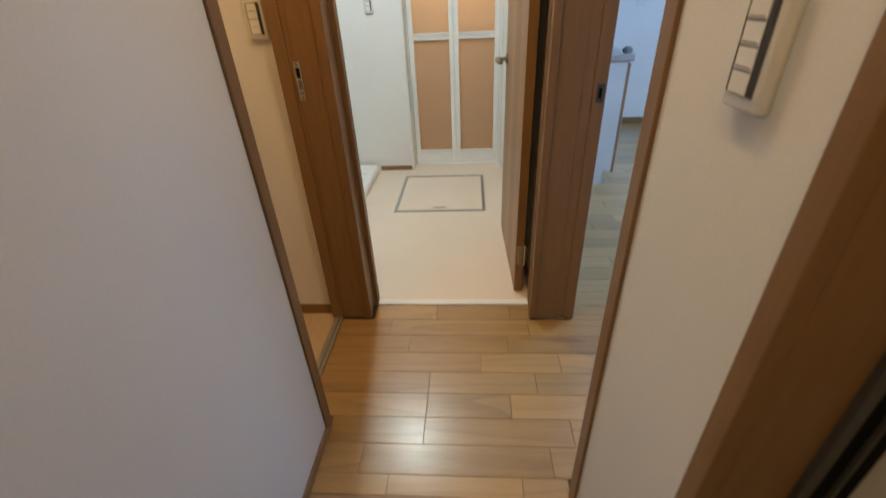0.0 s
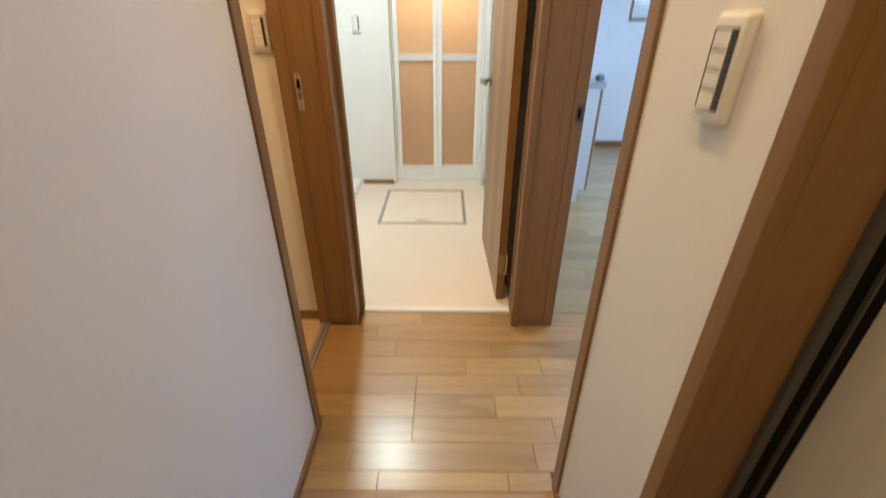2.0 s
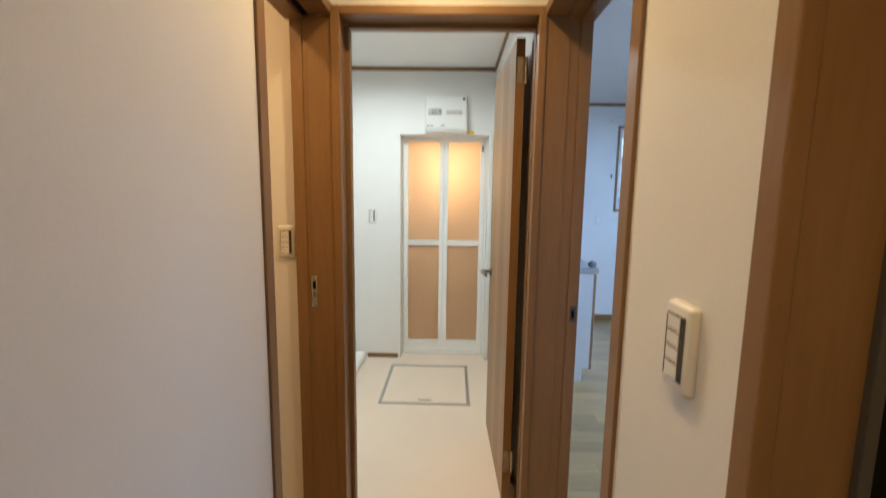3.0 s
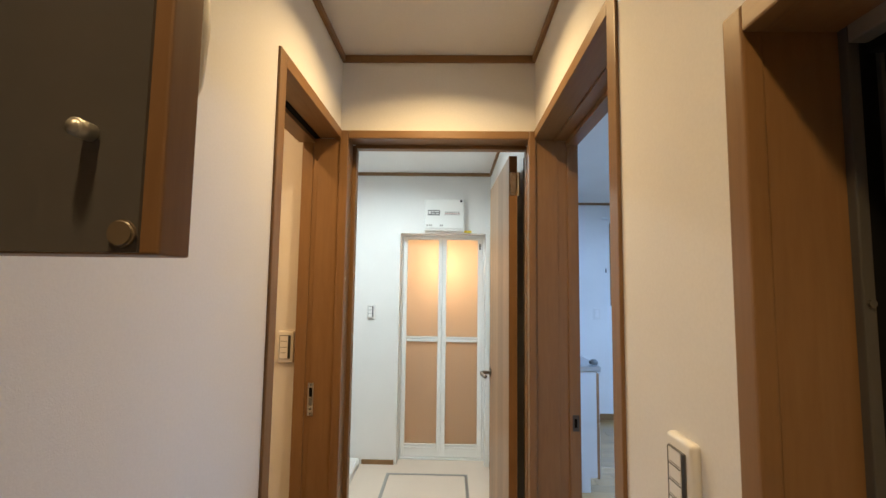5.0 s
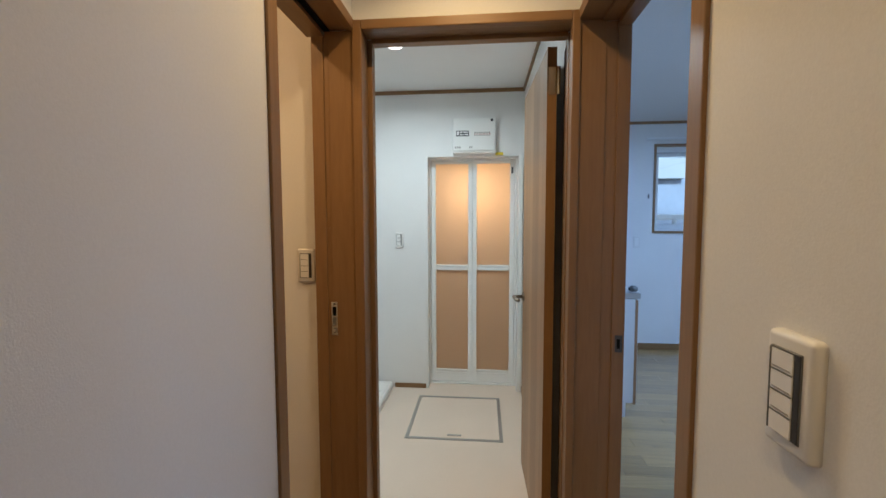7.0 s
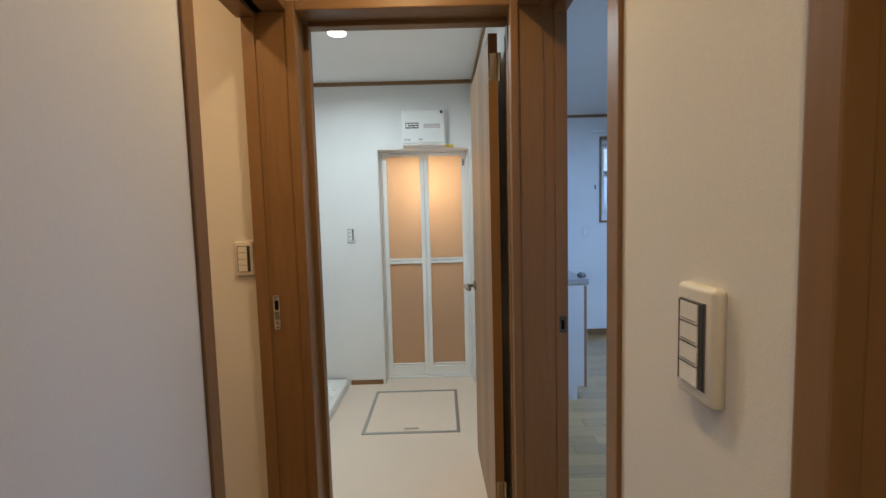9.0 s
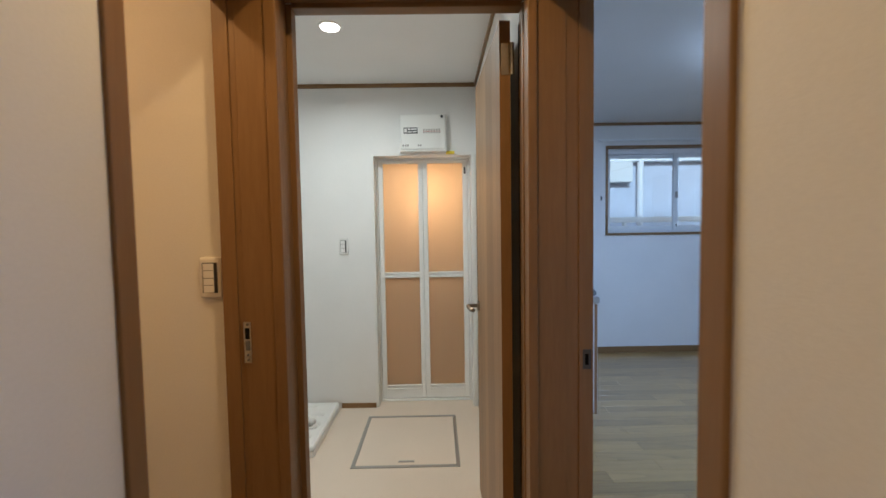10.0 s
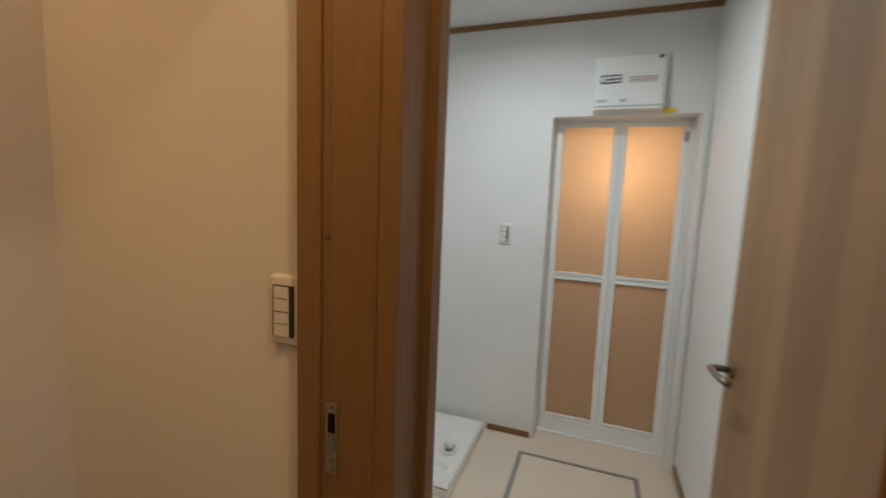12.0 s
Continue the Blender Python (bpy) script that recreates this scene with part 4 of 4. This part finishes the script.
tx = (-0.46, -0.135, 0.19, 0.515)
for i in range(3):
    for j in range(6):
        y1 = 0.716 - 0.325 * j
        y0 = max(y1 - 0.325, -0.999)
        x0, x1 = max(tx[i], -0.40) , min(tx[i + 1], 0.455)
        if y1 - y0 > 0.02:
            piece("tile", x0 + 0.0015, x1 - 0.0015, y0 + 0.0015, y1 - 0.0015, GZ - 0.01, GZ, TILE, entry, tile_meshes, 0.001)

floor = thing("floor", (0, 0, 0), "oak-look plank floor running through hall and living room", "floor", kind="structure")
plank_meshes = {}
ROW = 0.1015
JOINTS = {0: (-0.172, 0.226), 1: (-0.269, 0.322), 2: (-0.078, 0.405), 3: (-0.078, 0.215), 4: (-0.078, 0.315), 5: (0.114, 0.418), 6: (-0.177, 0.227), 7: (-0.273, 0.322), 8: (-0.076, 0.250)}
rng = random.Random(7)
k = -2
while True:
    y0 = 0.843 + (k - 1) * ROW
    y1 = y0 + ROW
    if y0 > YLR - 0.02:
        break
    y1 = min(y1, YLR - 0.001)
    spans = []
    if 0 <= k <= 8:
        a, b = max(y0, 0.7792), min(y1, 1.654)
        left = -0.497 if y0 > 1.0 else -0.399
        right_end = XC if (y0 > RO - 0.02 and y1 < YW + 0.02) else XR
        if k == 8:
            left, right_end = -0.356, 0.339
        if k == 0:
            left, right_end = -0.399, XR - 0.001
        xs = [left, *JOINTS[k]]
        while right_end == XC and xs[-1] + 0.909 < XC - 0.05:
            xs.append(xs[-1] + (0.606 if len(xs) == 3 and k % 3 == 1 else 0.909))
        xs.append(right_end)
        spans.append((xs, a, b))
        if k in (0, 8):
            spans.append(([XLR + 0.001, 0.95 + 0.05 * k, 1.86 + 0.05 * k, 2.77 + 0.05 * k, XC], y0 if k else y0, y1))
    else:
        xs = [XLR + 0.001, XLR + rng.choice((0.15, 0.30, 0.45, 0.61, 0.76))]
        while xs[-1] + 0.909 < XC - 0.05:
            xs.append(xs[-1] + rng.choice((0.909, 0.909, 0.606)))
        xs.append(XC)
        spans.append((xs, max(y0, 0.6), y1))
    for xs, a, b in spans:
        for x0, x1 in zip(xs, xs[1:]):
            if x1 - x0 > 0.03 and b - a > 0.02:
                piece("plank", x0 + 0.0006, x1 - 0.0006, a + 0.0004, b - 0.0004, -0.0085, 0.0, PLANK, floor, plank_meshes, 0.0009)
    k += 1
